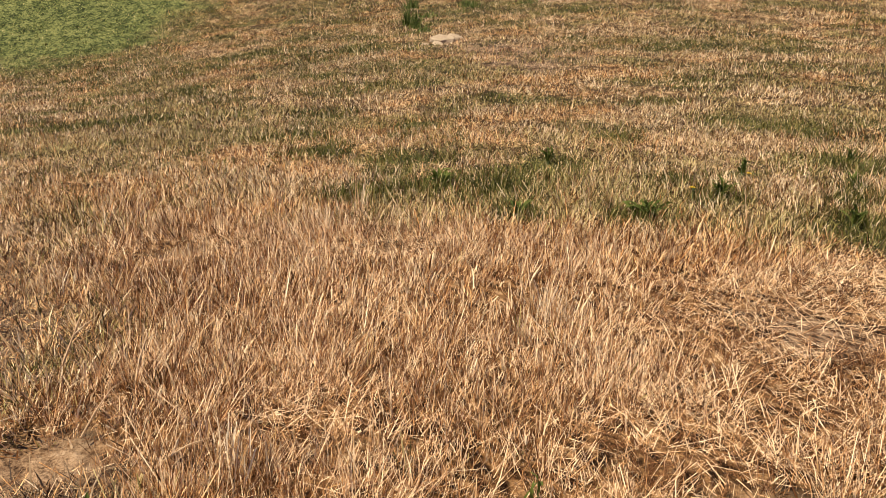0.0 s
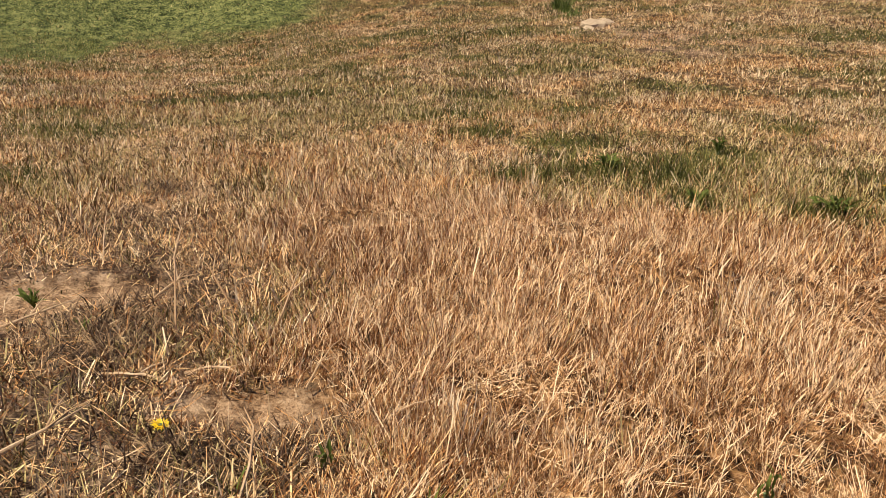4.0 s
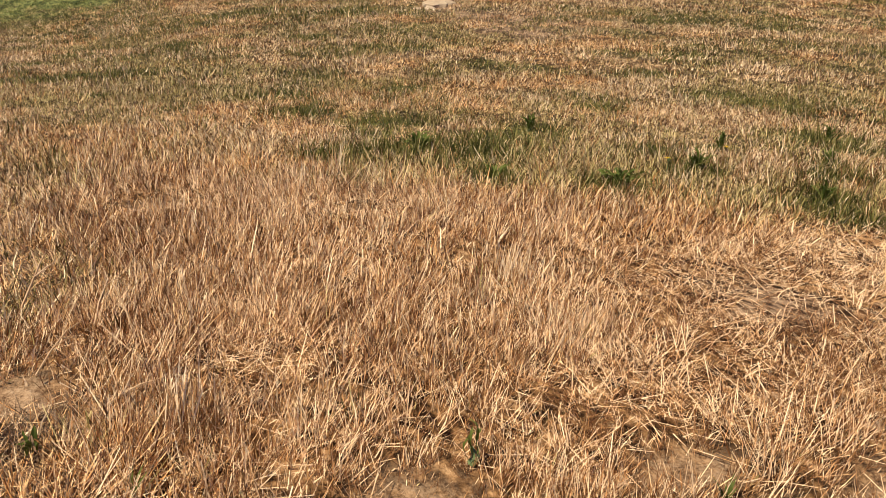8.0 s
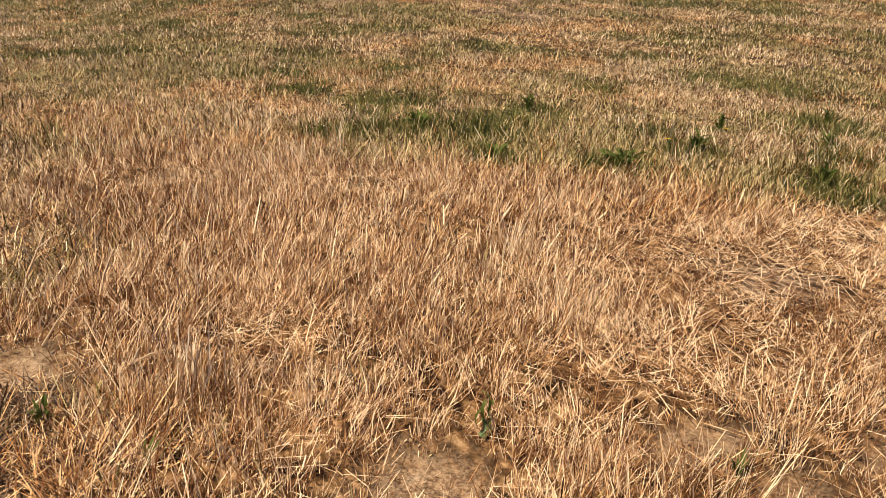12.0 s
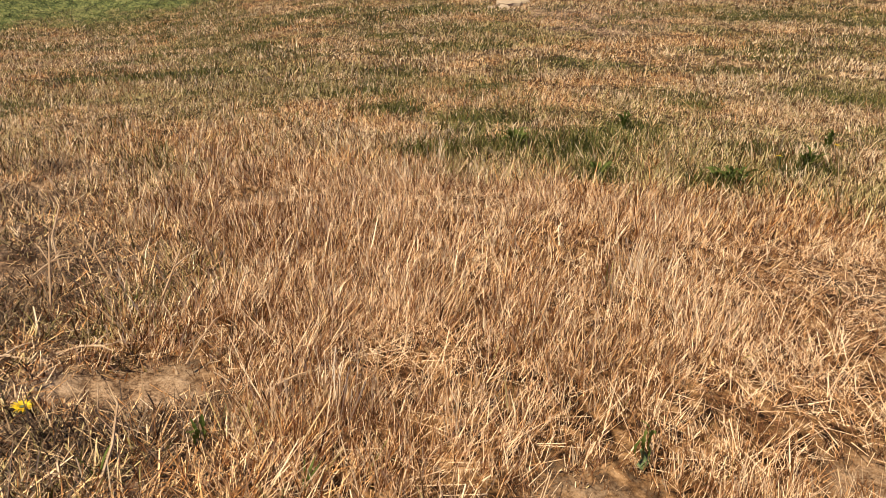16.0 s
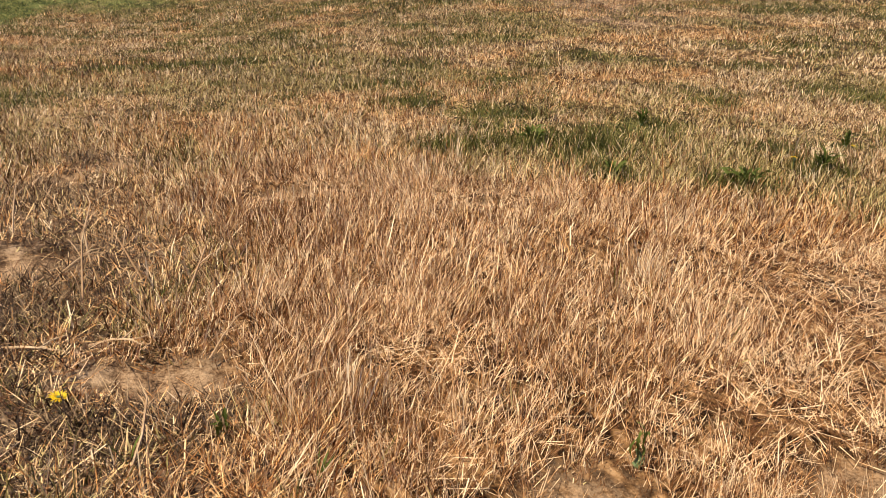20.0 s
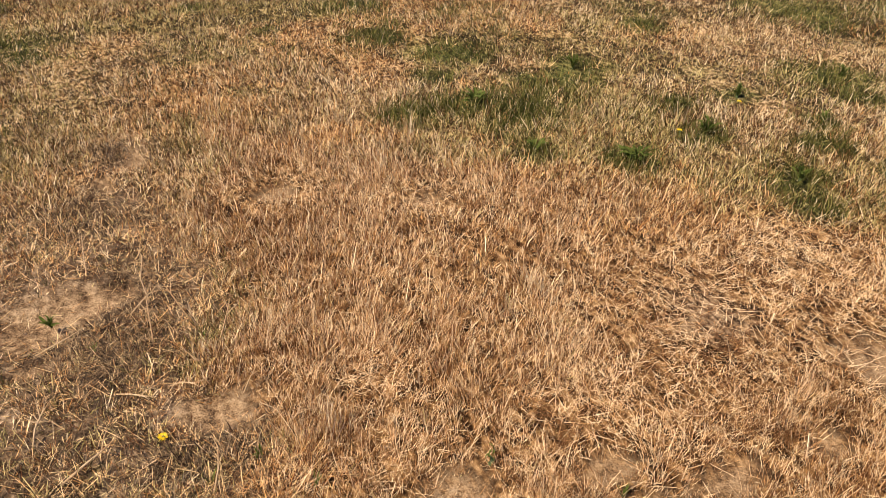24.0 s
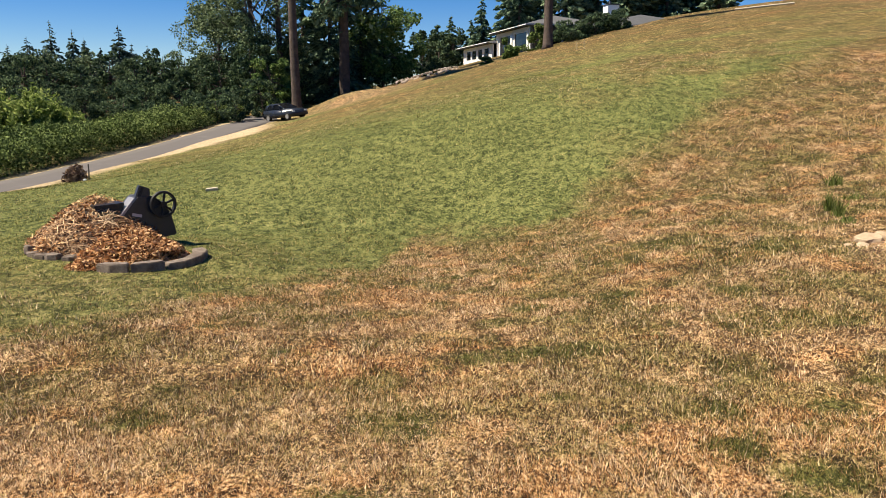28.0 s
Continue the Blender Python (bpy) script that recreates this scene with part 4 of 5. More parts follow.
# willow thicket behind the hedge: upright bright stems
for i, (x, y, h, w) in enumerate(((-29.5, 52, 3.5, 3.8), (-27.2, 51, 3.6, 3.6), (-25.4, 52, 3.2, 3.2), (-30.5, 56, 4.0, 4.0), (-27.5, 56, 3.7, 3.8), (-24.2, 53, 2.6, 2.4))):
    r = np.random.default_rng(300 + i)
    bush = empty("willow_bush", x, y, gz(x, y) - 0.1, 0, "bright green upright willow bush behind the hedge", "bush", "willow thicket")
    bm = bmesh.new()
    tips = []
    for k in range(60):
        a, d = r.uniform(0, math.tau), r.uniform(0.2, 1) * w / 2
        hh = h * r.uniform(0.65, 1.0) * (1.1 - 0.35 * d / (w / 2))
        b = (math.cos(a) * d * 0.5, math.sin(a) * d * 0.5)
        tube_bm([(b[0], b[1], 0), (math.cos(a) * d * 0.8, math.sin(a) * d * 0.8, hh * 0.6), (math.cos(a) * d, math.sin(a) * d, hh)], [0.03, 0.02, 0.005], 4, bm)
        tips.append((b, (math.cos(a) * d, math.sin(a) * d), hh))
    tagged(part("stems", bm, STEM, bush), kind="stuff")
    which = r.integers(0, 60, 5200)
    f = r.uniform(0.1, 1.05, 5200)
    pts = np.array([[tips[q][0][0] * (1 - u) + tips[q][1][0] * u, tips[q][0][1] * (1 - u) + tips[q][1][1] * u, tips[q][2] * u] for q, u in zip(which, f)])
    leaves("leaves", pts + r.normal(0, 0.12, pts.shape), 0.15 * r.uniform(0.6, 1.3, 5200), WILLOW, bush, 320 + i, droop=-0.6, long=2.2)

# ---------------------------------------------------------------- the wood
r = np.random.default_rng(55)
for i in range(34):
    x, y = -62 + i * 1.42 + r.uniform(-0.7, 0.7), r.uniform(80, 92) if i % 2 else r.uniform(93, 100)
    h = r.uniform(4.3, 5.6) + 0.05 * (y - 80) + max(0, x + 34) * 0.08
    broadleaf("broadleaf_tree", x, y, h, h * r.uniform(0.65, 0.9), (DARK_LEAF, DARK_LEAF, MAPLE, DARK_LEAF)[i % 4], 400 + 3 * i, 2600, 0.25, 0.16, -0.12, "dark green broadleaf tree at the edge of the wood", "trees of the wood")
for i in range(14):
    x, y = -42 + i * 2.0 + r.uniform(-0.5, 0.5), r.uniform(71, 77)
    broadleaf("thicket_bush", x, y, r.uniform(2.6, 3.8), r.uniform(3.4, 4.4), DARK_LEAF, 460 + 3 * i, 3200, 0.17, 0.05, -0.3, "dense dark thicket bush before the wood", "thicket bushes", 0.2, 20)
for i in range(13):
    x, y = -40 + i * 1.75 + r.uniform(-0.4, 0.4), r.uniform(65, 69)
    broadleaf("thicket_bush", x, y, r.uniform(1.8, 3.0), r.uniform(3.0, 3.8), DARK_LEAF, 1460 + 3 * i, 2400, 0.17, 0.05, -0.4, "dense dark thicket bush before the wood", "thicket bushes", 0.2, 20)
for i in range(9):
    x, y = -17 + i * 2.1 + r.uniform(-0.5, 0.5), r.uniform(99, 108)
    broadleaf("thicket_bush", x, y, r.uniform(3.2, 5.0), r.uniform(4.0, 5.0), DARK_LEAF, 510 + 3 * i, 2400, 0.28, 0.05, -0.3, "dense dark thicket bush behind the firs", "thicket bushes", 0.2, 20)
for i, (x, top, w) in enumerate(((-66.5, 10.2, 6.2), (-62.7, 13.0, 6.4), (-59.2, 11.8, 5.4), (-57.3, 10.1, 4.6), (-51.8, 12.2, 6.0), (-49.8, 9.4, 4.4), (-69.7, 9.0, 5.5), (-72.9, 11.0, 6), (-54.8, 8.8, 4.6), (-47.2, 8.8, 4.4))):
    y = 134 + (i % 3) * 3
    h = top - gz(x, y)
    conifer("conifer", x * y / 134.5, y, h, w, 500 + 2 * i, 3000, "dark pointed conifer far behind the wood", "far conifers", HAZE_NEEDLE, needle=0.42)

# the great leafy tree by the drive, with ivy on its bole
broadleaf("maple_tree", -19.6, 86.0, 19.0, 11.4, MAPLE, 601, 16000, 0.26, 0.30, 0.06, "tall grey green maple tree beside the drive", "", 0.35, 60)
broadleaf("maple_tree", -24.0, 90.0, 13.0, 9.0, MAPLE, 611, 11000, 0.24, 0.22, 0.0, "leaning grey green maple tree beside the drive", "", 0.3, 46)
broadleaf("maple_tree", -17.4, 83.0, 9.5, 6.6, DARK_LEAF, 616, 9000, 0.22, 0.15, 0.0, "dark leafy maple tree beside the drive", "", 0.3, 40)
for i, (x, y) in enumerate(((-30.5, 83), (-28.2, 84), (-26.0, 82.5), (-23.8, 83.5), (-21.8, 81.5))):
    broadleaf("broadleaf_tree", x, y, 5.4 + 0.3 * (i % 2), 4.2, DARK_LEAF, 1600 + 3 * i, 4600, 0.19, 0.14, -0.1, "dark green broadleaf tree at the edge of the wood", "trees of the wood")
broadleaf("understory_tree", -16.2, 79.0, 5.4, 4.6, BRIGHT_LEAF, 621, 5200, 0.24, 0.1, 0.0, "small bright green tree behind the car", "")
tall_fir(-13.6, 77.2, 0.40, 34, 631, (-0.012, 0), 26.0, "tall fir with a bare reddish grey trunk", 2.9)
tall_fir(-10.2, 86.6, 0.52, 36, 641, (0, 0), 9.6, "tall fir with a straight bare grey trunk", 4.6, 4600)
tall_fir(-16.2, 84.5, 0.28, 30, 651, (-0.03, 0), 23.0, "slim leaning fir with a dark bare trunk", 2.3)
tall_fir(10.0, 80.0, 0.40, 33, 661, (-0.002, 0), 25.0, "tall fir with a bare brown trunk before the house", 3.4)
conifer("conifer", -12.2, 91, 21, 9.0, 671, 9000, "dense dark conifer behind the tall firs", "conifers behind the drive", bare=0.02)
conifer("conifer", -9.2, 95, 17, 8.0, 673, 7000, "dense dark conifer behind the tall firs", "conifers behind the drive", bare=0.02)
conifer("conifer", -15.6, 94, 20, 8.6, 675, 8000, "dense dark conifer behind the tall firs", "conifers behind the drive", bare=0.02)
conifer("conifer", -12.5, 104, 14, 6.2, 677, 3600, "dense dark conifer behind the tall firs", "conifers behind the drive", bare=0.02)
broadleaf("round_tree", -6.8, 95.0, 10.6, 9.0, BRIGHT_LEAF, 681, 11000, 0.32, 0.2, 0.0, "rounded dense green tree beyond the rock bank", "", 0.2, 70)
for i, (x, y, h, w) in enumerate(((-2.9, 118, 6.4, 4.6), (-0.6, 120, 6.6, 4.0), (1.6, 118, 5.6, 4.4))):
    broadleaf("broadleaf_tree", x, y, h, w, DARK_LEAF, 700 + 3 * i, 1600, 0.4, 0.15, 0.0, "dark green tree behind the rock bank", "trees behind the rock bank")
for i, (x, y, h) in enumerate(((1.2, 124, 8.0), (5.6, 122, 9.6), (4.2, 126, 6.8), (-1.0, 126, 7.2))):
    conifer("conifer", x, y, h, h * 0.44, 720 + 2 * i, 2800, "pointed dark conifer beyond the house", "conifers behind the house")
r = np.random.default_rng(77)
for i in range(17):
    x, y = 9.0 + i * 1.9 + r.uniform(-0.6, 0.6), r.uniform(114, 124)
    conifer("conifer", x, y, r.uniform(13, 19), r.uniform(5.0, 6.5), 740 + 2 * i, 3200, "tall dark conifer standing behind the house", "conifers behind the house", bare=0.03, needle=0.55)

# ---------------------------------------------------------------- the house on the hill
def build_house():
    # x runs along the front to the right, y along the side into the depth
    house = empty("house", 8.95, 86.0, 4.98, 11.1, "low white house with grey hipped shingle roof", "house")
    t = 0.22

    def wall(name, x0, y0, x1, y1, z0, z1, holes, material):
        """An upright wall from one corner to the other, with holes (start, end, sill, head) along it."""
        bm = bmesh.new()
        d = Vector((x1 - x0, y1 - y0, 0))
        length = d.length
        d.normalize()
        n = Vector((-d.y, d.x, 0))
        cuts = sorted({0.0, length, *(h[0] for h in holes), *(h[1] for h in holes)})
        for a, b in zip(cuts, cuts[1:]):
            spans, low = [], z0
            for h in sorted((h for h in holes if h[0] <= a + 1e-4 and h[1] >= b - 1e-4), key=lambda q: q[2]):
                spans.append((low, h[2]))
                low = h[3]
            spans.append((low, z1))
            for p, q in spans:
                if q - p < 0.01:
                    continue
                vs = [bm.verts.new(Vector((x0, y0, 0)) + d * s + n * o + Vector((0, 0, z))) for s in (a, b) for o in (0, t) for z in (p, q)]
                for f in ((0, 1, 5, 4), (2, 6, 7, 3), (0, 2, 3, 1), (4, 5, 7, 6), (1, 3, 7, 5), (0, 4, 6, 2)):
                    bm.faces.new([vs[i] for i in f])
        bmesh.ops.remove_doubles(bm, verts=bm.verts, dist=0.001)
        w = part(name, bm, material, house)
        for a, b, low, high in holes:
            fr = bmesh.new()
            for s0, s1, p, q in ((a, b, low, low + 0.08), (a, b, high - 0.08, high), (a, a + 0.08, low + 0.08, high - 0.08), (b - 0.08, b, low + 0.08, high - 0.08)):
                vs = [fr.verts.new(Vector((x0, y0, 0)) + d * s + n * o + Vector((0, 0, z))) for s in (s0, s1) for o in (-0.03, 0.1) for z in (p, q)]
                for f in ((0, 1, 5, 4), (2, 6, 7, 3), (0, 2, 3, 1), (4, 5, 7, 6), (1, 3, 7, 5), (0, 4, 6, 2)):
                    fr.faces.new([vs[i] for i in f])
            win = part("window", fr, WHITE, house)
            gl = bmesh.new()
            vs = [gl.verts.new(Vector((x0, y0, 0)) + d * s + n * o + Vector((0, 0, z))) for s in (a + 0.08, b - 0.08) for o in (0.05, 0.07) for z in (low + 0.08, high - 0.08)]
            for f in ((0, 1, 5, 4), (2, 6, 7, 3), (0, 2, 3, 1), (4, 5, 7, 6), (1, 3, 7, 5), (0, 4, 6, 2)):
                gl.faces.new([vs[i] for i in f])
            part("pane", gl, GLASS, win)
        return w

    # side walls face the sun, front walls face the lawn with shade in their colour
    wall("wall", 0, 13.5, 0, 0, -0.8, 3.3, [(1.5, 6.0, 0.2, 2.75), (7.6, 12.2, 0.2, 2.75)], WHITE)
    wall("wall", 0, 0, 7.5, 0, -0.8, 3.3, [(1.2, 3.4, 0.9, 2.3)], SHADE_GREY)
    wall("wall", 7.5, -2.2, 7.5, 13.5, -0.8, 3.3, [], SHADE_GREY)
    wall("wall", 7.5, -2.2, 18.5, -2.2, -0.8, 3.3, [(0.8, 2.2, 1.0, 2.2), (4.0, 6.5, 1.0, 2.2)], SHADE_GREY)
    wall("wall", 18.5, 13.5, 0, 13.5, -0.8, 3.3, [], SHADE_GREY)
    wall("wall", -0.6, 29, -0.6, 13.4, -0.8, 2.2, [(2.0, 4.6, 0.5, 1.75), (5.2, 7.8, 0.5, 1.75), (8.4, 11.0, 0.5, 1.75), (11.6, 14.2, 0.5, 1.75)], WHITE)
    wall("wall", 6, 29, -0.6, 29, -0.8, 2.2, [], SHADE_GREY)

    def hip(x0, y0, x1, y1, eave, ridge, over, inset):
        """A hipped roof with a deep eave board."""
        bm = bmesh.new()
        x0, y0, x1, y1 = x0 - over, y0 - over, x1 + over, y1 + over
        low = [bm.verts.new(v) for v in ((x0, y0, eave - 0.2), (x1, y0, eave - 0.2), (x1, y1, eave - 0.2), (x0, y1, eave - 0.2))]
        up = [bm.verts.new((v.co.x, v.co.y, eave)) for v in low]
        if x1 - x0 > y1 - y0:
            top = [bm.verts.new((x0 + inset, (y0 + y1) / 2, ridge)), bm.verts.new((x1 - inset, (y0 + y1) / 2, ridge))]
            faces = [(up[0], up[1], top[1], top[0]), (up[1], up[2], top[1]), (up[2], up[3], top[0], top[1]), (up[3], up[0], top[0])]
        else:
            top = [bm.verts.new(((x0 + x1) / 2, y0 + inset, ridge)), bm.verts.new(((x0 + x1) / 2, y1 - inset, ridge))]
            faces = [(up[0], up[1], top[0]), (up[1], up[2], top[1], top[0]), (up[2], up[3], top[1]), (up[3], up[0], top[0], top[1])]
        for f in faces:
            bm.faces.new(f)
        bm.faces.new(low[::-1])
        for i in range(4):
            bm.faces.new((low[i], low[(i + 1) % 4], up[(i + 1) % 4], up[i]))
        roof = part("roof", bm, ROOFING, house)
        gut = bmesh.new()
        for a, b, c, d in ((x0 - 0.06, y0 - 0.06, x1 + 0.06, y0), (x0 - 0.06, y1, x1 + 0.06, y1 + 0.06), (x0 - 0.06, y0, x0, y1), (x1, y0, x1 + 0.06, y1)):
            box_bm(a, b, eave - 0.11, c, d, eave - 0.04, bm=gut)
        part("gutter", gut, WHITE, roof, "white gutter board")
        return roof

    hip(0, 0, 7.5, 13.5, 3.35, 4.55, 0.7, 4.5)
    hip(7.5, -2.2, 18.5, 13.5, 3.2, 4.7, 0.7, 5.5)
    hip(-0.6, 13.6, 6, 29, 2.3, 3.0, 0.8, 3.5)
    chimney = part("chimney", box_bm(9.7, 3.6, 3.2, 11.0, 5.0, 5.75, 0.03), WHITE, house, "white plastered chimney")
    part("cap", box_bm(9.6, 3.5, 5.75, 11.1, 5.1, 5.85, 0.02), SHADE_GREY, chimney)
    part("flue", tube_bm([(10.2, 4.3, 5.85), (10.2, 4.3, 6.2)], [0.14, 0.12], 10), SHADE_GREY, chimney)
    for y in (0.7, 6.8, 12.9):
        part("column", box_bm(-0.16, y - 0.25, -0.8, -0.01, y + 0.25, 3.1, 0.02), WHITE, house)
    part("porch_floor", box_bm(-1.6, -0.4, -0.8, -0.3, 13.6, -0.05, 0.02), SHADE_GREY, house)


build_house()
for x, y, h, w, mat, seed, label in ((6.2, 80.0, 2.0, 2.1, BRIGHT_LEAF, 801, "round green shrub on the lawn before the house"), (4.1, 79.5, 0.9, 1.3, BRIGHT_LEAF, 805, "small low shrub on the lawn before the house"),
                                     (9.2, 84.0, 2.6, 3.2, BRAMBLE, 809, "clipped green shrub against the house"), (12.6, 82.4, 2.1, 3.8, DARK_LEAF, 825, "dark overgrown shrub against the house"), (14.9, 82.6, 2.2, 4.2, DARK_LEAF, 813, "dark overgrown shrub against the house"),
                                     (17.2, 83.0, 1.9, 3.6, DARK_LEAF, 817, "dark overgrown shrub against the house")):
    broadleaf("garden_bush", x, y, h, w, mat, seed, 6500, 0.16, 0.05, -0.3, label, "shrubs by the house", 0.2, 24)


# ---------------------------------------------------------------- rubble bank
def rock_bm(seed, flat=0.7):
    r = np.random.default_rng(seed)
    bm = bmesh.new()
    bmesh.ops.create_icosphere(bm, subdivisions=2, radius=0.5)
    for v in bm.verts:
        k = 1 + 0.45 * (noise.noise(v.co * 1.6 + Vector((seed, 0, 0))))
        v.co = Vector((v.co.x * k, v.co.y * k * 0.85, v.co.z * k * flat))
        v.co = Vector([round(c * 7) / 7 * 0.5 + c * 0.5 for c in v.co])
    return bm


def build_rubble():
    bank = empty("rubble_bank", -1.5, 80.5, gz(-1.5, 80.5), 0, "bank of pale tumbled rubble rocks below the trees", "rock bank")
    r = np.random.default_rng(91)
    meshes = []
    for i in range(5):
        ob = part("rock", rock_bm(900 + i), ROCK, bank)
        meshes.append(ob.data)
        x, y = -3.8 + i * 1.2, 79.4 + i * 0.75
        place = pose(x, y, gz(x, y) + 0.04, r.uniform(0, 40), 0, r.uniform(0, 360))
        ob.matrix_basis = Matrix.Translation(-bank.location) @ place @ Matrix.Scale(0.4, 4)
    for i in range(130):
        f = r.uniform(0, 1)
        x, y = -4.6 + 6.2 * f, 78.8 + 4.0 * f + r.uniform(-0.2, 1.6)
        s = r.uniform(0.14, 0.32)
        ob = new("rock", meshes[i % 5])
        ob.parent = bank
        z = gz(x, y) + 0.06
        ob.matrix_basis = Matrix.Translation(Vector((x, y, z)) - bank.location) @ pose(0, 0, 0, r.uniform(-30, 30), r.uniform(-30, 30), r.uniform(0, 360)) @ Matrix.Scale(s, 4)


build_rubble()


# ---------------------------------------------------------------- the parked car
def build_car():
    car = empty("car", 0, 0, 0, 0, "dark blue grey hatchback parked on the drive", "car")
    slope = math.degrees(math.atan2(gz(-12.5, 70.6) - gz(-14.5, 70.6), 2.0))
    car.matrix_world = pose(-13.4, 70.6, gz(-13.4, 70.6) + 0.03, 0, -slope, 0) @ pose(0, 0, 0, 0, 0, -40)
    # local x forward, y to the left
    side = [(-1.95, 0.35), (-2.0, 0.75), (-1.9, 0.98), (-1.2, 1.0), (0.85, 0.98), (1.75, 0.86), (2.02, 0.68), (2.05, 0.35), (1.7, 0.25), (-1.7, 0.25)]

    def hull(profile, w0, w1, bevel):
        bm = bmesh.new()
        zs = [p[1] for p in profile]
        lo, hi = min(zs), max(zs)
        rows = []
        for s in (-1, 1):
            rows.append([bm.verts.new((x, s * (w0 + (w1 - w0) * (z - lo) / (hi - lo)), z)) for x, z in profile])
        n = len(profile)
        for i in range(n):
            j = (i + 1) % n
            bm.faces.new((rows[0][i], rows[0][j], rows[1][j], rows[1][i]))
        bm.faces.new(rows[0][::-1])
        bm.faces.new(rows[1])
        bmesh.ops.recalc_face_normals(bm, faces=bm.faces)
        bmesh.ops.bevel(bm, geom=list(bm.edges), offset=bevel, segments=2, affect="EDGES", clamp_overlap=True)
        return bm

    part("body", hull(side, 0.86, 0.80, 0.05), CARPAINT, car, smooth=True)
    part("cabin", hull([(-1.85, 0.95), (-1.5, 1.38), (-0.9, 1.46), (-0.1, 1.44), (0.95, 0.95)], 0.78, 0.58, 0.03), CARPAINT, car, smooth=True)
    for s in (-1, 1):
        for x0, x1, x2, x3 in ((-1.35, -0.62, -0.72, -1.15), (-0.54, 0.50, 0.02, -0.62)):
            bm = bmesh.new()
            vs = [bm.verts.new((x, s * y, z)) for x, y, z in ((x0, 0.772, 1.0), (x1, 0.772, 1.0), (x2, 0.625, 1.37), (x3, 0.625, 1.37))]
            f = bm.faces.new(vs)
            bmesh.ops.solidify(bm, geom=[f], thickness=0.02)
            part("side_window", bm, GLASS, car)
        part("headlight", box_bm(1.80, s * 0.52, 0.60, 2.04, s * 0.80, 0.76, 0.03), LAMP_CLEAR, car)
        part("tail_lamp", box_bm(-2.01, s * 0.60, 0.70, -1.88, s * 0.80, 0.93, 0.02), LAMP_RED, car)
        part("mirror", box_bm(0.42, s * 0.80, 0.98, 0.56, s * 0.98, 1.10, 0.03), CARPAINT, car)
        for x in (-1.25, 1.28):
            wheel = part("wheel", tube_bm([(x, s * 0.66, 0.31), (x, s * 0.70, 0.31), (x, s * 0.84, 0.31), (x, s * 0.87, 0.31)], [0.28, 0.31, 0.31, 0.27], 20), RUBBER, car)
            part("rim", tube_bm([(x, s * 0.80, 0.31), (x, s * 0.885, 0.31)], [0.20, 0.19], 14), ALLOY, wheel)
    bm = bmesh.new()
    f = bm.faces.new([bm.verts.new(v) for v in ((0.93, -0.70, 0.98), (0.93, 0.70, 0.98), (0.0, 0.58, 1.43), (0.0, -0.58, 1.43))])
    bmesh.ops.solidify(bm, geom=[f], thickness=0.02)
    part("windscreen", bm, GLASS, car)
    bm = bmesh.new()
    f = bm.faces.new([bm.verts.new(v) for v in ((-1.86, 0.66, 1.0), (-1.86, -0.66, 1.0), (-1.56, -0.56, 1.36), (-1.56, 0.56, 1.36))])
    bmesh.ops.solidify(bm, geom=[f], thickness=0.02)
    part("rear_window", bm, GLASS, car)
    part("bumper", box_bm(1.92, -0.80, 0.30, 2.10, 0.80, 0.52, 0.04), BLACK, car)


build_car()


# ---------------------------------------------------------------- planting rings with the heap of dead stalks and leaves
def ring(name, cx, cy, radius, a0, a1, count, height, label):
    thing = empty(name, cx, cy, gz(cx, cy), 0, label, "edging", "block rings")
    step = (a1 - a0) / count
    bm = bmesh.new()
    h = radians(step) * 0.492
    out = [(radius * math.sin(-h), radius * math.cos(-h)), (radius * 1.01 * math.sin(0), radius * 1.03), (radius * math.sin(h), radius * math.cos(h))]
    inn = [((radius - 0.17) * math.sin(h * 0.93), (radius - 0.17) * math.cos(h)), ((radius - 0.17) * math.sin(-h * 0.93), (radius - 0.17) * math.cos(h))]
    loop = out + inn
    low = [bm.verts.new((x, y, -0.06)) for x, y in loop]
    up = [bm.verts.new((x, y, height)) for x, y in loop]
    bm.faces.new(low)
    bm.faces.new(up[::-1])
    for i in range(5):
        bm.faces.new((low[i], up[i], up[(i + 1) % 5], low[(i + 1) % 5]))
    bmesh.ops.recalc_face_normals(bm, faces=bm.faces)
    bmesh.ops.bevel(bm, geom=[e for e in bm.edges if e.verts[0].co.z > 0 and e.verts[1].co.z > 0], offset=0.012, segments=2, affect="EDGES")
    r = np.random.default_rng(int(radius * 1000))
    block = part("block", bm, BLOCK, thing)
    for i in range(count):
        a = a0 + (i + 0.5) * step
        ob = block if i == 0 else new("block", block.data)
        ob.parent = thing
        x, y = math.sin(radians(a)) * radius, math.cos(radians(a)) * radius
        ob.matrix_basis = pose(r.normal(0, 0.008), r.normal(0, 0.008), gz(cx + x, cy + y) - gz(cx, cy) + r.normal(0, 0.006), r.normal(0, 1.5), r.normal(0, 1.5), -a + r.normal(0, 2))
    return thing


ring("block_ring", -4.46, 11.94, 0.90, 52, 202, 5, 0.092, "arc of rough grey concrete edging blocks on the lawn")
ring("block_ring", -5.50, 12.92, 1.09, 165, 285, 9, 0.07, "sunken arc of grey edging blocks under dead stalks")


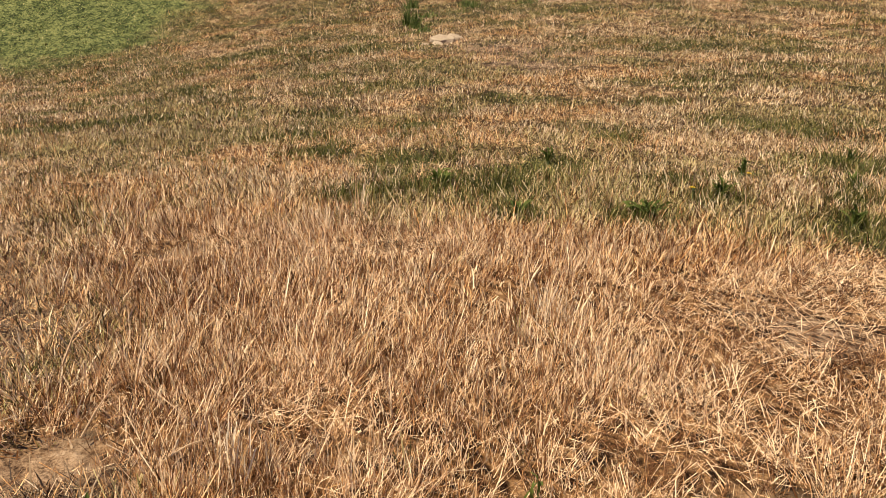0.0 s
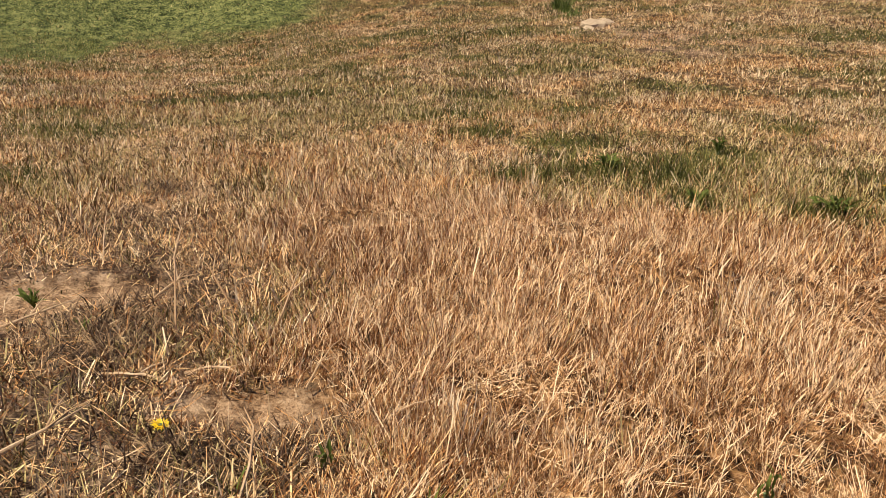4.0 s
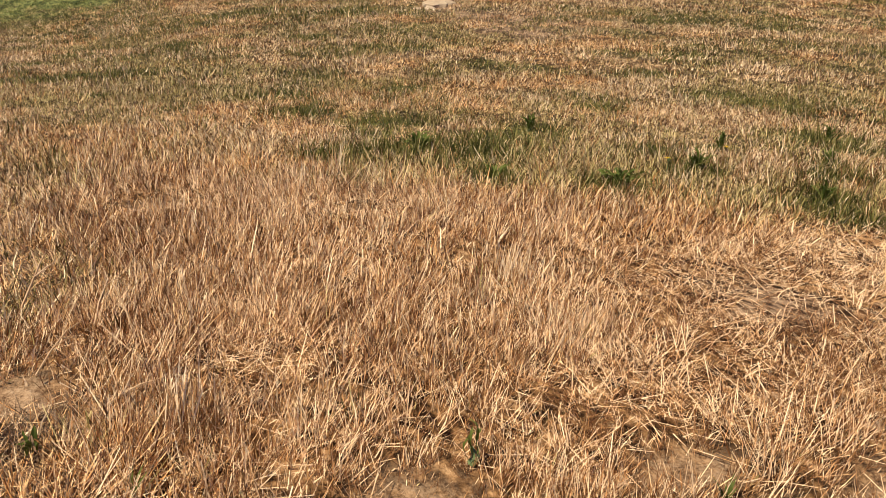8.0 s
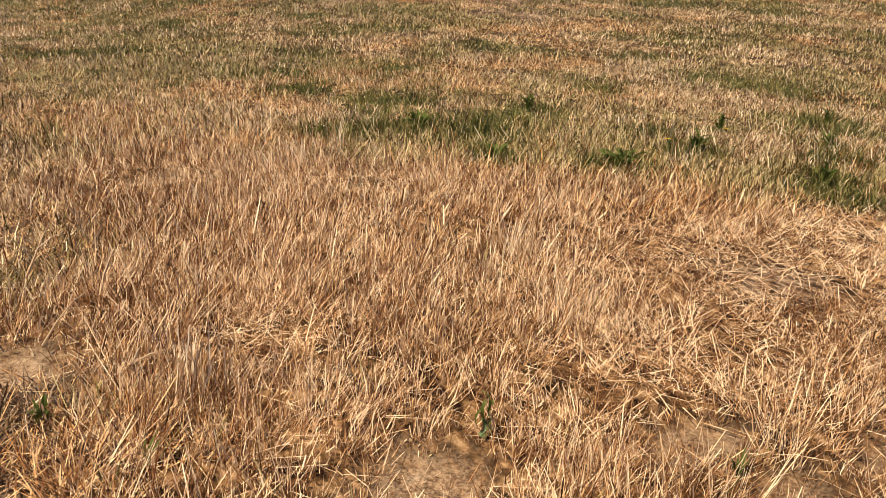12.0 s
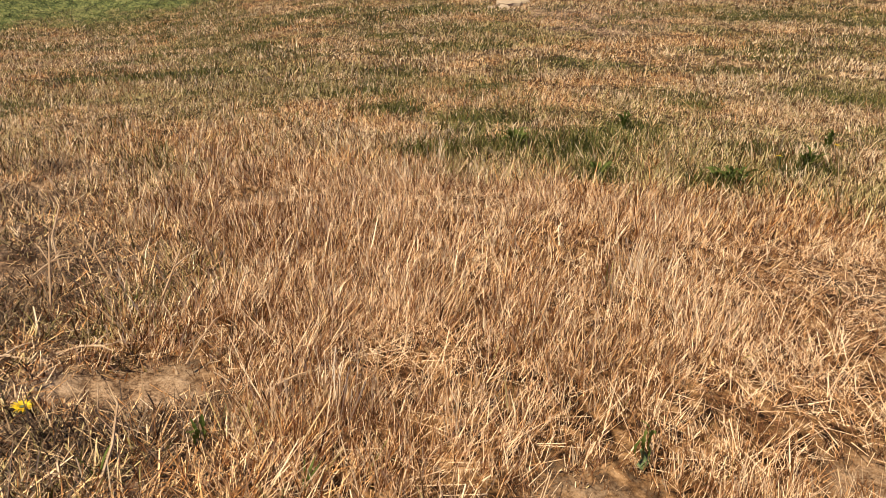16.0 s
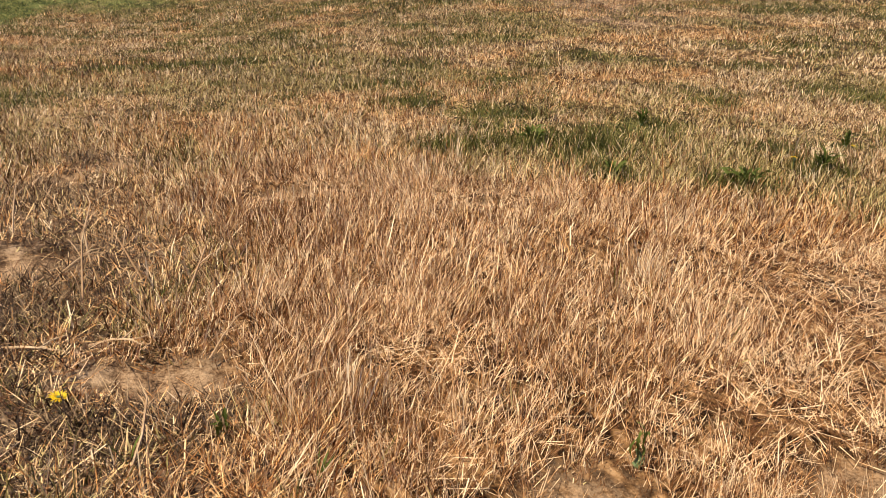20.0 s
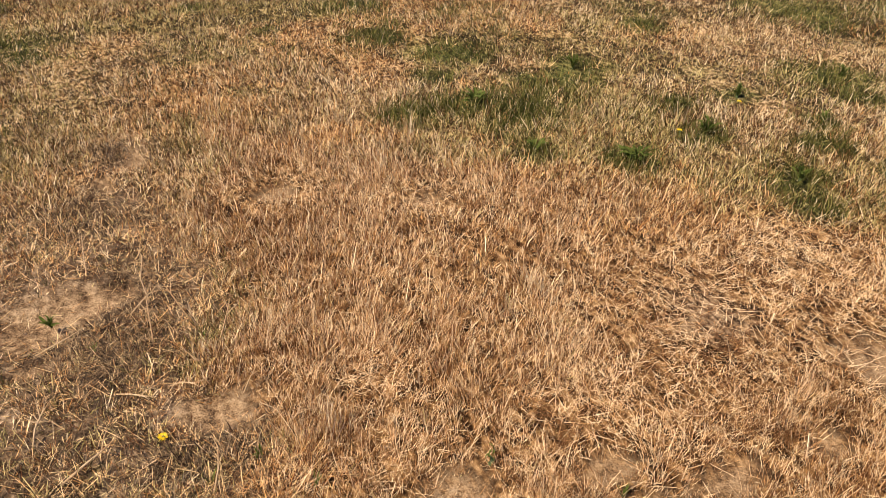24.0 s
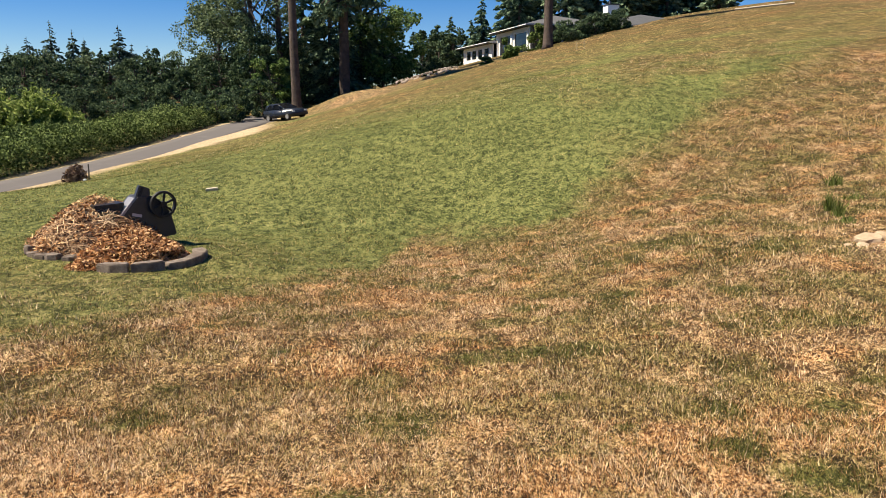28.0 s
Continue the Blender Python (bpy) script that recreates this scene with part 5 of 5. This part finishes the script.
def heap(name, cx, cy, rx, ry, height, bits, label, category, lean=0.0):
    """A mound of thin stalks and curled leaves."""
    r = np.random.default_rng(int(cx * -1000))
    base = gz(cx, cy)
    thing = empty(name, cx, cy, base, 0, label, category)
    bm = bmesh.new()
    bmesh.ops.create_icosphere(bm, subdivisions=4, radius=1)
    for v in list(bm.verts):
        k = 1 + 0.18 * noise.noise(v.co * 2.5 + Vector((cx, cy, 0)))
        rise = max(v.co.z, -0.05)
        if rise > 0:
            rise = 0.45 * rise + 0.55 * (1 - min(math.hypot(v.co.x, v.co.y), 1))
        v.co = Vector((v.co.x * rx * 0.93 * k, v.co.y * ry * 0.93 * k, rise * height * 0.93 * k * (1 + lean * v.co.x)))
    part("core", bm, BARK, thing)
    for piece, n, mat, size, long in bits:
        d = r.normal(0, 1, (n, 3))
        d[:, 2] = np.abs(d[:, 2])
        d /= np.linalg.norm(d, axis=1)[:, None]
        k = 1 + 0.18 * np.array([noise.noise(Vector(v) * 2.5 + Vector((cx, cy, 0))) for v in d])
        d[:, 2] = 0.45 * d[:, 2] + 0.55 * (1 - np.hypot(d[:, 0], d[:, 1]))
        p = d * (rx, ry, height) * (k * r.uniform(0.9, 1.1, n))[:, None]
        p[:, 2] = np.maximum(p[:, 2] * (1 + lean * d[:, 0]), 0.015)
        tagged(leaves(piece, p, size * r.uniform(0.6, 1.4, n), mat, thing, int(size * 1e4), 0.15, long), kind="stuff")
    return thing


def stalks(parent, n, rx, ry, height, seed, length, width, lean=0.0):
    r = np.random.default_rng(seed)
    d = r.normal(0, 1, (n, 3))
    d[:, 2] = np.abs(d[:, 2])
    d /= np.linalg.norm(d, axis=1)[:, None]
    peak = d.copy()
    peak[:, 2] = 0.45 * d[:, 2] + 0.55 * (1 - np.hypot(d[:, 0], d[:, 1]))
    p = peak * (rx, ry, height) * r.uniform(0.92, 1.06, (n, 1))
    p[:, 2] *= 1 + lean * d[:, 0]
    t = np.cross(d, r.normal(0, 1, (n, 3)))
    t /= np.linalg.norm(t, axis=1)[:, None]
    t[:, 2] = t[:, 2] * 0.7 + 0.05
    ln = length * r.uniform(0.5, 1.4, (n, 1))
    w = np.cross(t, d) * width * r.uniform(0.6, 1.4, (n, 1))
    v = np.empty((n, 8, 3))
    bend = d * ln * 0.06
    for i, (f, b, q) in enumerate(((-0.5, -1, 1), (0, 1, 1), (0.5, -1, 1))):
        for j, sgn in enumerate((-0.5, 0.5)):
            v[:, i * 2 + j] = p + t * ln * f + bend * b + w * sgn
    v[:, 6] = p + bend + d * width * 0.5
    v[:, 7] = p - bend
    v[:, :, 2] = np.maximum(v[:, :, 2], 0.01)
    base = np.arange(n)[:, None] * 8
    loops = (base + np.array([[0, 1, 3, 2, 2, 3, 5, 4]])).ravel()
    tagged(link_mesh("brushwood", v.reshape(-1, 3), np.full(n * 2, 4), loops, TWIG, parent), kind="stuff")


big_heap = heap("stalk_heap", -5.60, 13.02, 0.98, 0.92, 0.80, (("leaves", 6500, DEAD_LEAF, 0.030, 2.7),), "large heap of dry brown stalks and leaves", "garden waste", 0.10)
stalks(big_heap, 4600, 0.99, 0.93, 0.82, 931, 0.26, 0.010, 0.10)
leaf_heap = heap("leaf_heap", -4.66, 12.04, 0.72, 0.58, 0.46, (("leaves", 8200, DEAD_LEAF, 0.032, 2.8),), "heap of curled orange brown dead leaves", "garden waste")
stalks(leaf_heap, 350, 0.7, 0.57, 0.42, 933, 0.2, 0.008)
spill = heap("leaf_heap", -5.02, 11.35, 0.30, 0.20, 0.15, (("leaves", 800, DEAD_LEAF, 0.048, 2.0),), "small spill of orange dead leaves over the blocks", "garden waste")


def build_cart():
    k = 0.00333
    cart = empty("garden_cart", -4.66, 13.2, gz(-4.66, 13.2), 42, "tipped dark grey plastic garden cart with black spoked wheel", "garden cart")
    lift = 0.20

    def prism(points, y0, y1, taper, bevel):
        bm = bmesh.new()
        a = [bm.verts.new((x, y0, z)) for x, z in points]
        mx, mz = sum(p[0] for p in points) / len(points), sum(p[1] for p in points) / len(points)
        b = [bm.verts.new((mx + (x - mx) * taper, y1, mz + (z - mz) * taper)) for x, z in points]
        n = len(points)
        for i in range(n):
            bm.faces.new((a[i], a[(i + 1) % n], b[(i + 1) % n], b[i]))
        bm.faces.new(a[::-1])
        bm.faces.new(b)
        bmesh.ops.recalc_face_normals(bm, faces=bm.faces)
        bmesh.ops.bevel(bm, geom=list(bm.edges), offset=bevel, segments=3, affect="EDGES", clamp_overlap=True)
        return bm

    def at(points):
        return [((x - 800) * k, (300 - z) * k + lift) for x, z in points]

    part("tub", prism(at([(625, 200), (705, 112), (790, 120), (868, 205), (895, 320), (790, 330), (690, 260)]), -0.02, 0.36, 0.97, 0.02), TUB, cart)
    grip = part("grip", prism(at([(695, 128), (722, 62), (772, 82), (772, 118), (745, 140)]), 0.0, 0.10, 1.0, 0.012), TUB, cart)
    part("slot", prism(at([(712, 112), (730, 72), (742, 76), (724, 116)]), -0.01, 0.08, 1.0, 0.004), BLACK, grip)
    # added pale strip that paints the glint along the tub's sunlit edge
    part("tub_floor", prism(at([(616, 202), (690, 120), (700, 126), (628, 210)]), -0.02, 0.22, 1.0, 0.004), TUB_GLINT, cart, "tub edge strip, pale for a painted sun glint")
    part("lid", prism(at([(505, 146), (650, 142), (640, 182), (520, 176)]), 0.05, 0.40, 1.0, 0.008), BLACK, cart)
    bm = prism(at([(676, 192), (722, 204), (720, 218), (674, 206)]), -0.026, -0.018, 1.0, 0.001)
    part("badge", bm, BADGE, cart, "pale maker's badge")
    for y in (-0.10,):
        wx, wz = (820 - 800) * k, (300 - 160) * k + lift
        bm = bmesh.new()
        sides, rings = 40, []
        for radius, dy in ((0.214, -0.035), (0.222, 0), (0.214, 0.035), (0.180, 0.035), (0.180, -0.035)):
            rings.append([bm.verts.new((wx + radius * math.cos(i * math.tau / sides), y + dy, wz + radius * math.sin(i * math.tau / sides))) for i in range(sides)])
        for a, b in zip(rings, rings[1:] + rings[:1]):
            for i in range(sides):
                bm.faces.new((a[i], a[(i + 1) % sides], b[(i + 1) % sides], b[i]))
        bmesh.ops.recalc_face_normals(bm, faces=bm.faces)
        wheel = part("wheel", bm, BLACK, cart, "black spoked plastic wheel")
        part("hub", tube_bm([(wx, y - 0.035, wz), (wx, y + 0.035, wz)], [0.05, 0.05], 14), BLACK, wheel)
        for i in range(6):
            a = i * math.tau / 6 + 0.35
            part("spoke", tube_bm([(wx + 0.04 * math.cos(a), y, wz + 0.04 * math.sin(a)), (wx + 0.2 * math.cos(a), y, wz + 0.2 * math.sin(a))], [0.017, 0.022], 6), BLACK, wheel)
    part("axle", tube_bm([(20 * k, -0.13, 140 * k + lift), (20 * k, 0.36, 140 * k + lift)], [0.012, 0.012], 8), BLACK, cart)


build_cart()

# ---------------------------------------------------------------- small things on the lawn and by the drive
board = part("board", box_bm(-0.16, -0.11, -0.04, 0.16, 0.11, 0.04, 0.008), WOOD)
board.matrix_world = pose(-6.5, 22.9, gz(-6.5, 22.9) + 0.03, 2, -6, 10)
tagged(board, "pale weathered board lying on the lawn", "board")
post = part("stake", tube_bm([(0, 0, -0.1), (0.01, 0, 0.4), (0, 0, 0.68)], [0.03, 0.028, 0.025], 7), STAKE)
post.matrix_world = pose(-14.4, 33.2, gz(-14.4, 33.2), 0, 1, 0)
tagged(post, "short dark stake beside the drive", "stake")
for x, y in ((9.8, 61.5), (10.35, 61.6)):
    s = part("stake", tube_bm([(0, 0, -0.1), (0, 0, 0.62)], [0.022, 0.02], 6), WOOD)
    s.matrix_world = pose(x, y, gz(x, y), 1, -2, 0)
    tagged(s, "thin pale stake in the dry grass of the crest", "stake", "pale stakes")
pipe = part("pipe", tube_bm([(27.2, 79.0, gz(27.2, 79.0) + 0.12), (29.6, 78.6, gz(29.6, 78.6) + 0.12), (32.2, 77.8, gz(32.2, 77.8) + 0.12)], [0.09, 0.09, 0.09], 8), WOOD)
tagged(pipe, "long pale pipe lying along the crest", "pipe")
shrub = empty("dry_shrub", -15.3, 34.0, gz(-15.3, 34.0), 0, "dry reddish brown shrub beside the drive", "shrub")
r = np.random.default_rng(951)
d = r.normal(0, 1, (900, 3))
d[:, 2] = np.abs(d[:, 2])
d /= np.linalg.norm(d, axis=1)[:, None]
f = r.uniform(0.3, 1, 900)[:, None]
leaves("leaves", d * f * (0.52, 0.52, 0.72), 0.09 * r.uniform(0.6, 1.4, 900), DRY_SHRUB, shrub, 952, -0.8, 2.2)
bm = bmesh.new()
for i in range(0, 900, 18):
    tube_bm([(0, 0, 0), tuple(d[i] * (0.3, 0.3, 0.35)), tuple(d[i] * (0.5, 0.5, 0.7))], [0.012, 0.008, 0.003], 4, bm)
tagged(part("stems", bm, TWIG, shrub), kind="stuff")
lamp = part("marker_stone", rock_bm(961, 0.8), LAMP_CLEAR)
lamp.matrix_world = pose(-14.75, 33.6, gz(-14.75, 33.6) + 0.04, 0, 0, 30) @ Matrix.Scale(0.15, 4)
tagged(lamp, "small whitish stone beside the dry shrub", "stone")

# ---------------------------------------------------------------- weeds, flowers and stones close by
def leaf_mesh(length, width, teeth, arch, name="leaf"):
    bm = bmesh.new()
    n = 9
    rows = []
    for i in range(n + 1):
        f = i / n
        w = width * (math.sin(math.pi * min(f * 0.92 + 0.08, 1)) ** 0.8) * (0.35 + 0.65 * f) * (1 - teeth * (i % 2)) + 0.0008
        z = arch * length * (math.sin(f * 2.1)) - 0.25 * arch * length * f * f
        rows.append([bm.verts.new((f * length, s * w / 2, z + abs(s) * w * 0.16)) for s in (-1, 0, 1)])
    for a, b in zip(rows, rows[1:]):
        for i in range(2):
            bm.faces.new((a[i], a[i + 1], b[i + 1], b[i]))
    me = bpy.data.meshes.new(name)
    bm.to_mesh(me)
    bm.free()
    me.materials.append(WEED)
    return me


LEAF_SHAPES = [leaf_mesh(1.0, 0.30, 0.35, 0.45), leaf_mesh(1.0, 0.24, 0.45, 0.65), leaf_mesh(1.0, 0.34, 0.2, 0.3)]


def weed(x, y, size, count, seed, upright=0.0, tall=0.0):
    r = np.random.default_rng(seed)
    plant = empty("weed", x, y, gz(x, y), 0, "leafy dark green weed with toothed leaves in the turf", "plant", "leafy weeds")
    for i in range(count):
        ob = new("leaf", LEAF_SHAPES[int(r.integers(3))])
        ob.parent = plant
        s = size * r.uniform(0.6, 1.1)
        ob.matrix_basis = pose(r.normal(0, size * 0.08), r.normal(0, size * 0.08), tall * r.uniform(0, 1) + 0.004, r.normal(0, 14), -upright * r.uniform(0.5, 1.2), i * 137.5 + r.normal(0, 12)) @ Matrix.Diagonal((s, s, s, 1))
    if tall:
        part("stem", tube_bm([(0, 0, 0), (0.005, 0, tall * 0.5), (0, 0.004, tall)], [0.006, 0.005, 0.002], 6), STEM, plant)
    return plant


for i, (x, y, s, c, up, tall) in enumerate(((1.84, 2.09, 0.075, 34, 24, 0), (1.55, 2.80, 0.075, 30, 35, 0), (2.69, 2.07, 0.05, 20, 40, 0.02), (2.58, 2.43, 0.05, 18, 45, 0.02), (2.21, 2.17, 0.06, 22, 45, 0.02),
                                            (1.55, 2.30, 0.055, 16, 30, 0), (2.15, 3.02, 0.06, 20, 50, 0.02), (-0.07, 1.79, 0.035, 12, 40, 0), 
                                            (0.72, 0.98, 0.03, 6, 70, 0.02), (2.26, 1.74, 0.06, 16, 40, 0.01), (3.17, 2.44, 0.06, 16, 40, 0), (2.61, 1.62, 0.055, 14, 45, 0), (0.30, 1.16, 0.03, 8, 60, 0))):
    weed(x, y, s, c, 970 + i, up, tall)


def tuft(x, y, radius, height, n):
    return tagged(blades("grass_tuft", x + rng.normal(0, radius * 0.5, n), y + rng.normal(0, radius * 0.8, n), height * rng.uniform(0.4, 1.2, n), rng.uniform(0.006, 0.012, n), rng.uniform(0.1, 1.0, n),
                         rng.uniform(0, math.tau, n), TUFT, "tall tuft of green grass standing in dry turf", "grass"), group="tall grass tufts")


for x, y, radius, h, n in ((1.197, 2.655, 0.022, 0.085, 46), (1.11, 1.50, 0.045, 0.078, 110), (0.455, 1.19, 0.045, 0.075, 90), (1.02, 2.44, 0.05, 0.06, 60), (0.62, 2.30, 0.06, 0.05, 70), (0.30, 2.10, 0.04, 0.06, 60)):
    tagged(blades("straw_tuft", x + rng.normal(0, radius * 0.5, n), y + rng.normal(0, radius * 0.6, n), h * rng.uniform(0.5, 1.15, n), rng.uniform(0.0012, 0.0024, n), np.abs(rng.normal(0, 0.22, n)),
                  rng.uniform(0, math.tau, n), PALE_STRAW, "upright tuft of pale bleached straw", "grass", shape=np.zeros(n, int)), group="pale straw tufts")
for x, y, radius, h, n in ((5.79, 11.86, 0.05, 0.26, 130), (5.92, 12.4, 0.06, 0.34, 150), (5.66, 11.3, 0.09, 0.11, 120), (6.87, 14.3, 0.10, 0.24, 170), (7.4, 13.2, 0.13, 0.16, 160), (6.5, 12.9, 0.15, 0.10, 130), (8.1, 12.4, 0.16, 0.10, 130)):
    tuft(x, y, radius, h, n)


def flower(x, y, h, size, seed):
    r = np.random.default_rng(seed)
    plant = empty("dandelion", x, y, gz(x, y), 0, "yellow dandelion flower on a thin stem", "flower", "dandelions")
    part("stem", tube_bm([(0, 0, 0), (0.004, 0.002, h * 0.5), (0, 0, h)], [0.0015, 0.0013, 0.0012], 6), STEM, plant)
    bm = bmesh.new()
    for layer, (reach, up) in enumerate(((1.0, 0.10), (0.75, 0.3), (0.45, 0.6))):
        for i in range(16):
            a = (i + 0.5 * layer) * math.tau / 16 + r.normal(0, 0.06)
            d, t = Vector((math.cos(a), math.sin(a), 0)), Vector((-math.sin(a), math.cos(a), 0))
            l = size / 2 * reach * r.uniform(0.85, 1.1)
            z = h + 0.001
            vs = [bm.verts.new(v) for v in (d * 0.001 + Vector((0, 0, z)), d * l * 0.6 + t * size * 0.055 + Vector((0, 0, z + l * up * 0.6)), d * l + Vector((0, 0, z + l * up)), d * l * 0.6 - t * size * 0.055 + Vector((0, 0, z + l * up * 0.6)))]
            bm.faces.new(vs)
    head = part("flower_head", bm, PETAL, plant, "bright yellow petals")
    head.matrix_basis = pose(0, 0, 0, r.normal(0, 4), r.normal(0, 4), 0)
    part("calyx", tube_bm([(0, 0, h - 0.007), (0, 0, h - 0.003), (0, 0, h + 0.002)], [0.0015, 0.0035, 0.004], 8), STEM, plant)


for i, (x, y, h, s) in enumerate(((0.130, 1.280, 0.204, 0.024), (2.06, 2.14, 0.186, 0.026), (2.50, 2.33, 0.158, 0.025))):
    flower(x, y, max(h - gz(x, y), 0.012), s, 990 + i)
for i, (x, y, s, flat, turn) in enumerate(((5.28, 9.98, 0.36, 0.34, 25), (5.50, 10.08, 0.26, 0.4, 100), (5.04, 9.66, 0.17, 0.3, 60), (4.94, 9.78, 0.11, 0.3, 10))):
    st = part("field_stone", rock_bm(1000 + i, flat), STONE)
    st.matrix_world = pose(x, y, gz(x, y) + 0.02 * s, 6, -8, turn) @ Matrix.Scale(s, 4)
    tagged(st, "pale tan field stone half sunk in turf", "stone", "field stones")


def dry_stalk(x, y, length, azimuth, rise, seed):
    """A dead weed stalk, bent and forked, that leans on the litter."""
    r = np.random.default_rng(seed)
    thing = empty("dry_stalk", x, y, gz(x, y) + 0.004, azimuth, "pale dry forked weed stalk leaning over worn earth", "dead stalk", "dead weed stalks")
    thick = length * r.uniform(0.016, 0.024)
    pts = [(0, 0, 0), (length * 0.35, length * r.normal(0, 0.05), length * rise * 0.55), (length * 0.7, length * r.normal(0, 0.08), length * rise), (length, length * r.normal(0, 0.1), length * rise * 1.1)]
    part("stem", tube_bm(pts, [thick, thick * 0.85, thick * 0.6, thick * 0.25], 6), DRY_STEM, thing)
    for side in (-1, 1):
        at = Vector(pts[1]).lerp(Vector(pts[2]), r.uniform(0.1, 0.9))
        reach = length * r.uniform(0.25, 0.45)
        tip = at + Vector((reach * 0.8, side * reach * r.uniform(0.4, 0.8), reach * r.uniform(0.1, 0.6)))
        part("branch", tube_bm([tuple(at), tuple(at.lerp(tip, 0.5) + Vector((0, 0, reach * 0.08))), tuple(tip)], [thick * 0.6, thick * 0.45, thick * 0.2], 5), DRY_STEM, thing)


for i, (x, y, length, azimuth, rise) in enumerate(((0.15, 1.62, 0.11, 80, 0.8), (0.29, 1.56, 0.10, 60, 0.7), (0.16, 1.82, 0.10, 95, 0.9), (-0.06, 1.22, 0.14, 35, 0.15), (-0.11, 1.67, 0.12, 10, 0.2), (0.39, 1.50, 0.09, 70, 0.6),
                                                   (0.24, 1.72, 0.09, 120, 0.6), (0.05, 1.46, 0.10, -30, 0.15), (-0.05, 1.38, 0.09, 150, 0.2), (0.31, 1.37, 0.08, 40, 0.5), (-0.11, 1.34, 0.11, 70, 0.3), (0.16, 1.45, 0.09, -15, 0.2),
                                                   (0.44, 1.44, 0.08, 100, 0.8), (0.11, 1.77, 0.09, 30, 0.3), (0.02, 2.02, 0.10, 85, 0.7), (0.10, 2.20, 0.09, 110, 0.5), (0.34, 1.22, 0.10, 20, 0.2), (0.20, 1.10, 0.09, 75, 0.6))):
    dry_stalk(x, y, length, azimuth, rise, 1100 + i)
for i, (x, y) in enumerate(((-0.07, 1.79), (0.02, 1.64), (0.26, 1.61), (0.91, 0.80), (0.20, 1.13), (0.38, 1.05))):
    sprout = empty("grass_sprout", x, y, gz(x, y), 0, "small fresh green grass sprout on bare earth", "grass", "green sprouts")
    r = np.random.default_rng(1200 + i)
    for k in range(9):
        a, ln = r.uniform(0, math.tau), r.uniform(0.018, 0.042)
        tip = Vector((math.cos(a) * ln * 0.55, math.sin(a) * ln * 0.55, ln * 0.85))
        side = Vector((-math.sin(a), math.cos(a), 0)) * 0.0014
        bm = bmesh.new()
        v = [bm.verts.new(p) for p in (-side, side, tip * 0.5 + Vector((0, 0, ln * 0.12)) + side, tip * 0.5 + Vector((0, 0, ln * 0.12)) - side, tip)]
        bm.faces.new(v[:4])
        bm.faces.new((v[3], v[2], v[4]))
        part("blade", bm, WEED, sprout)
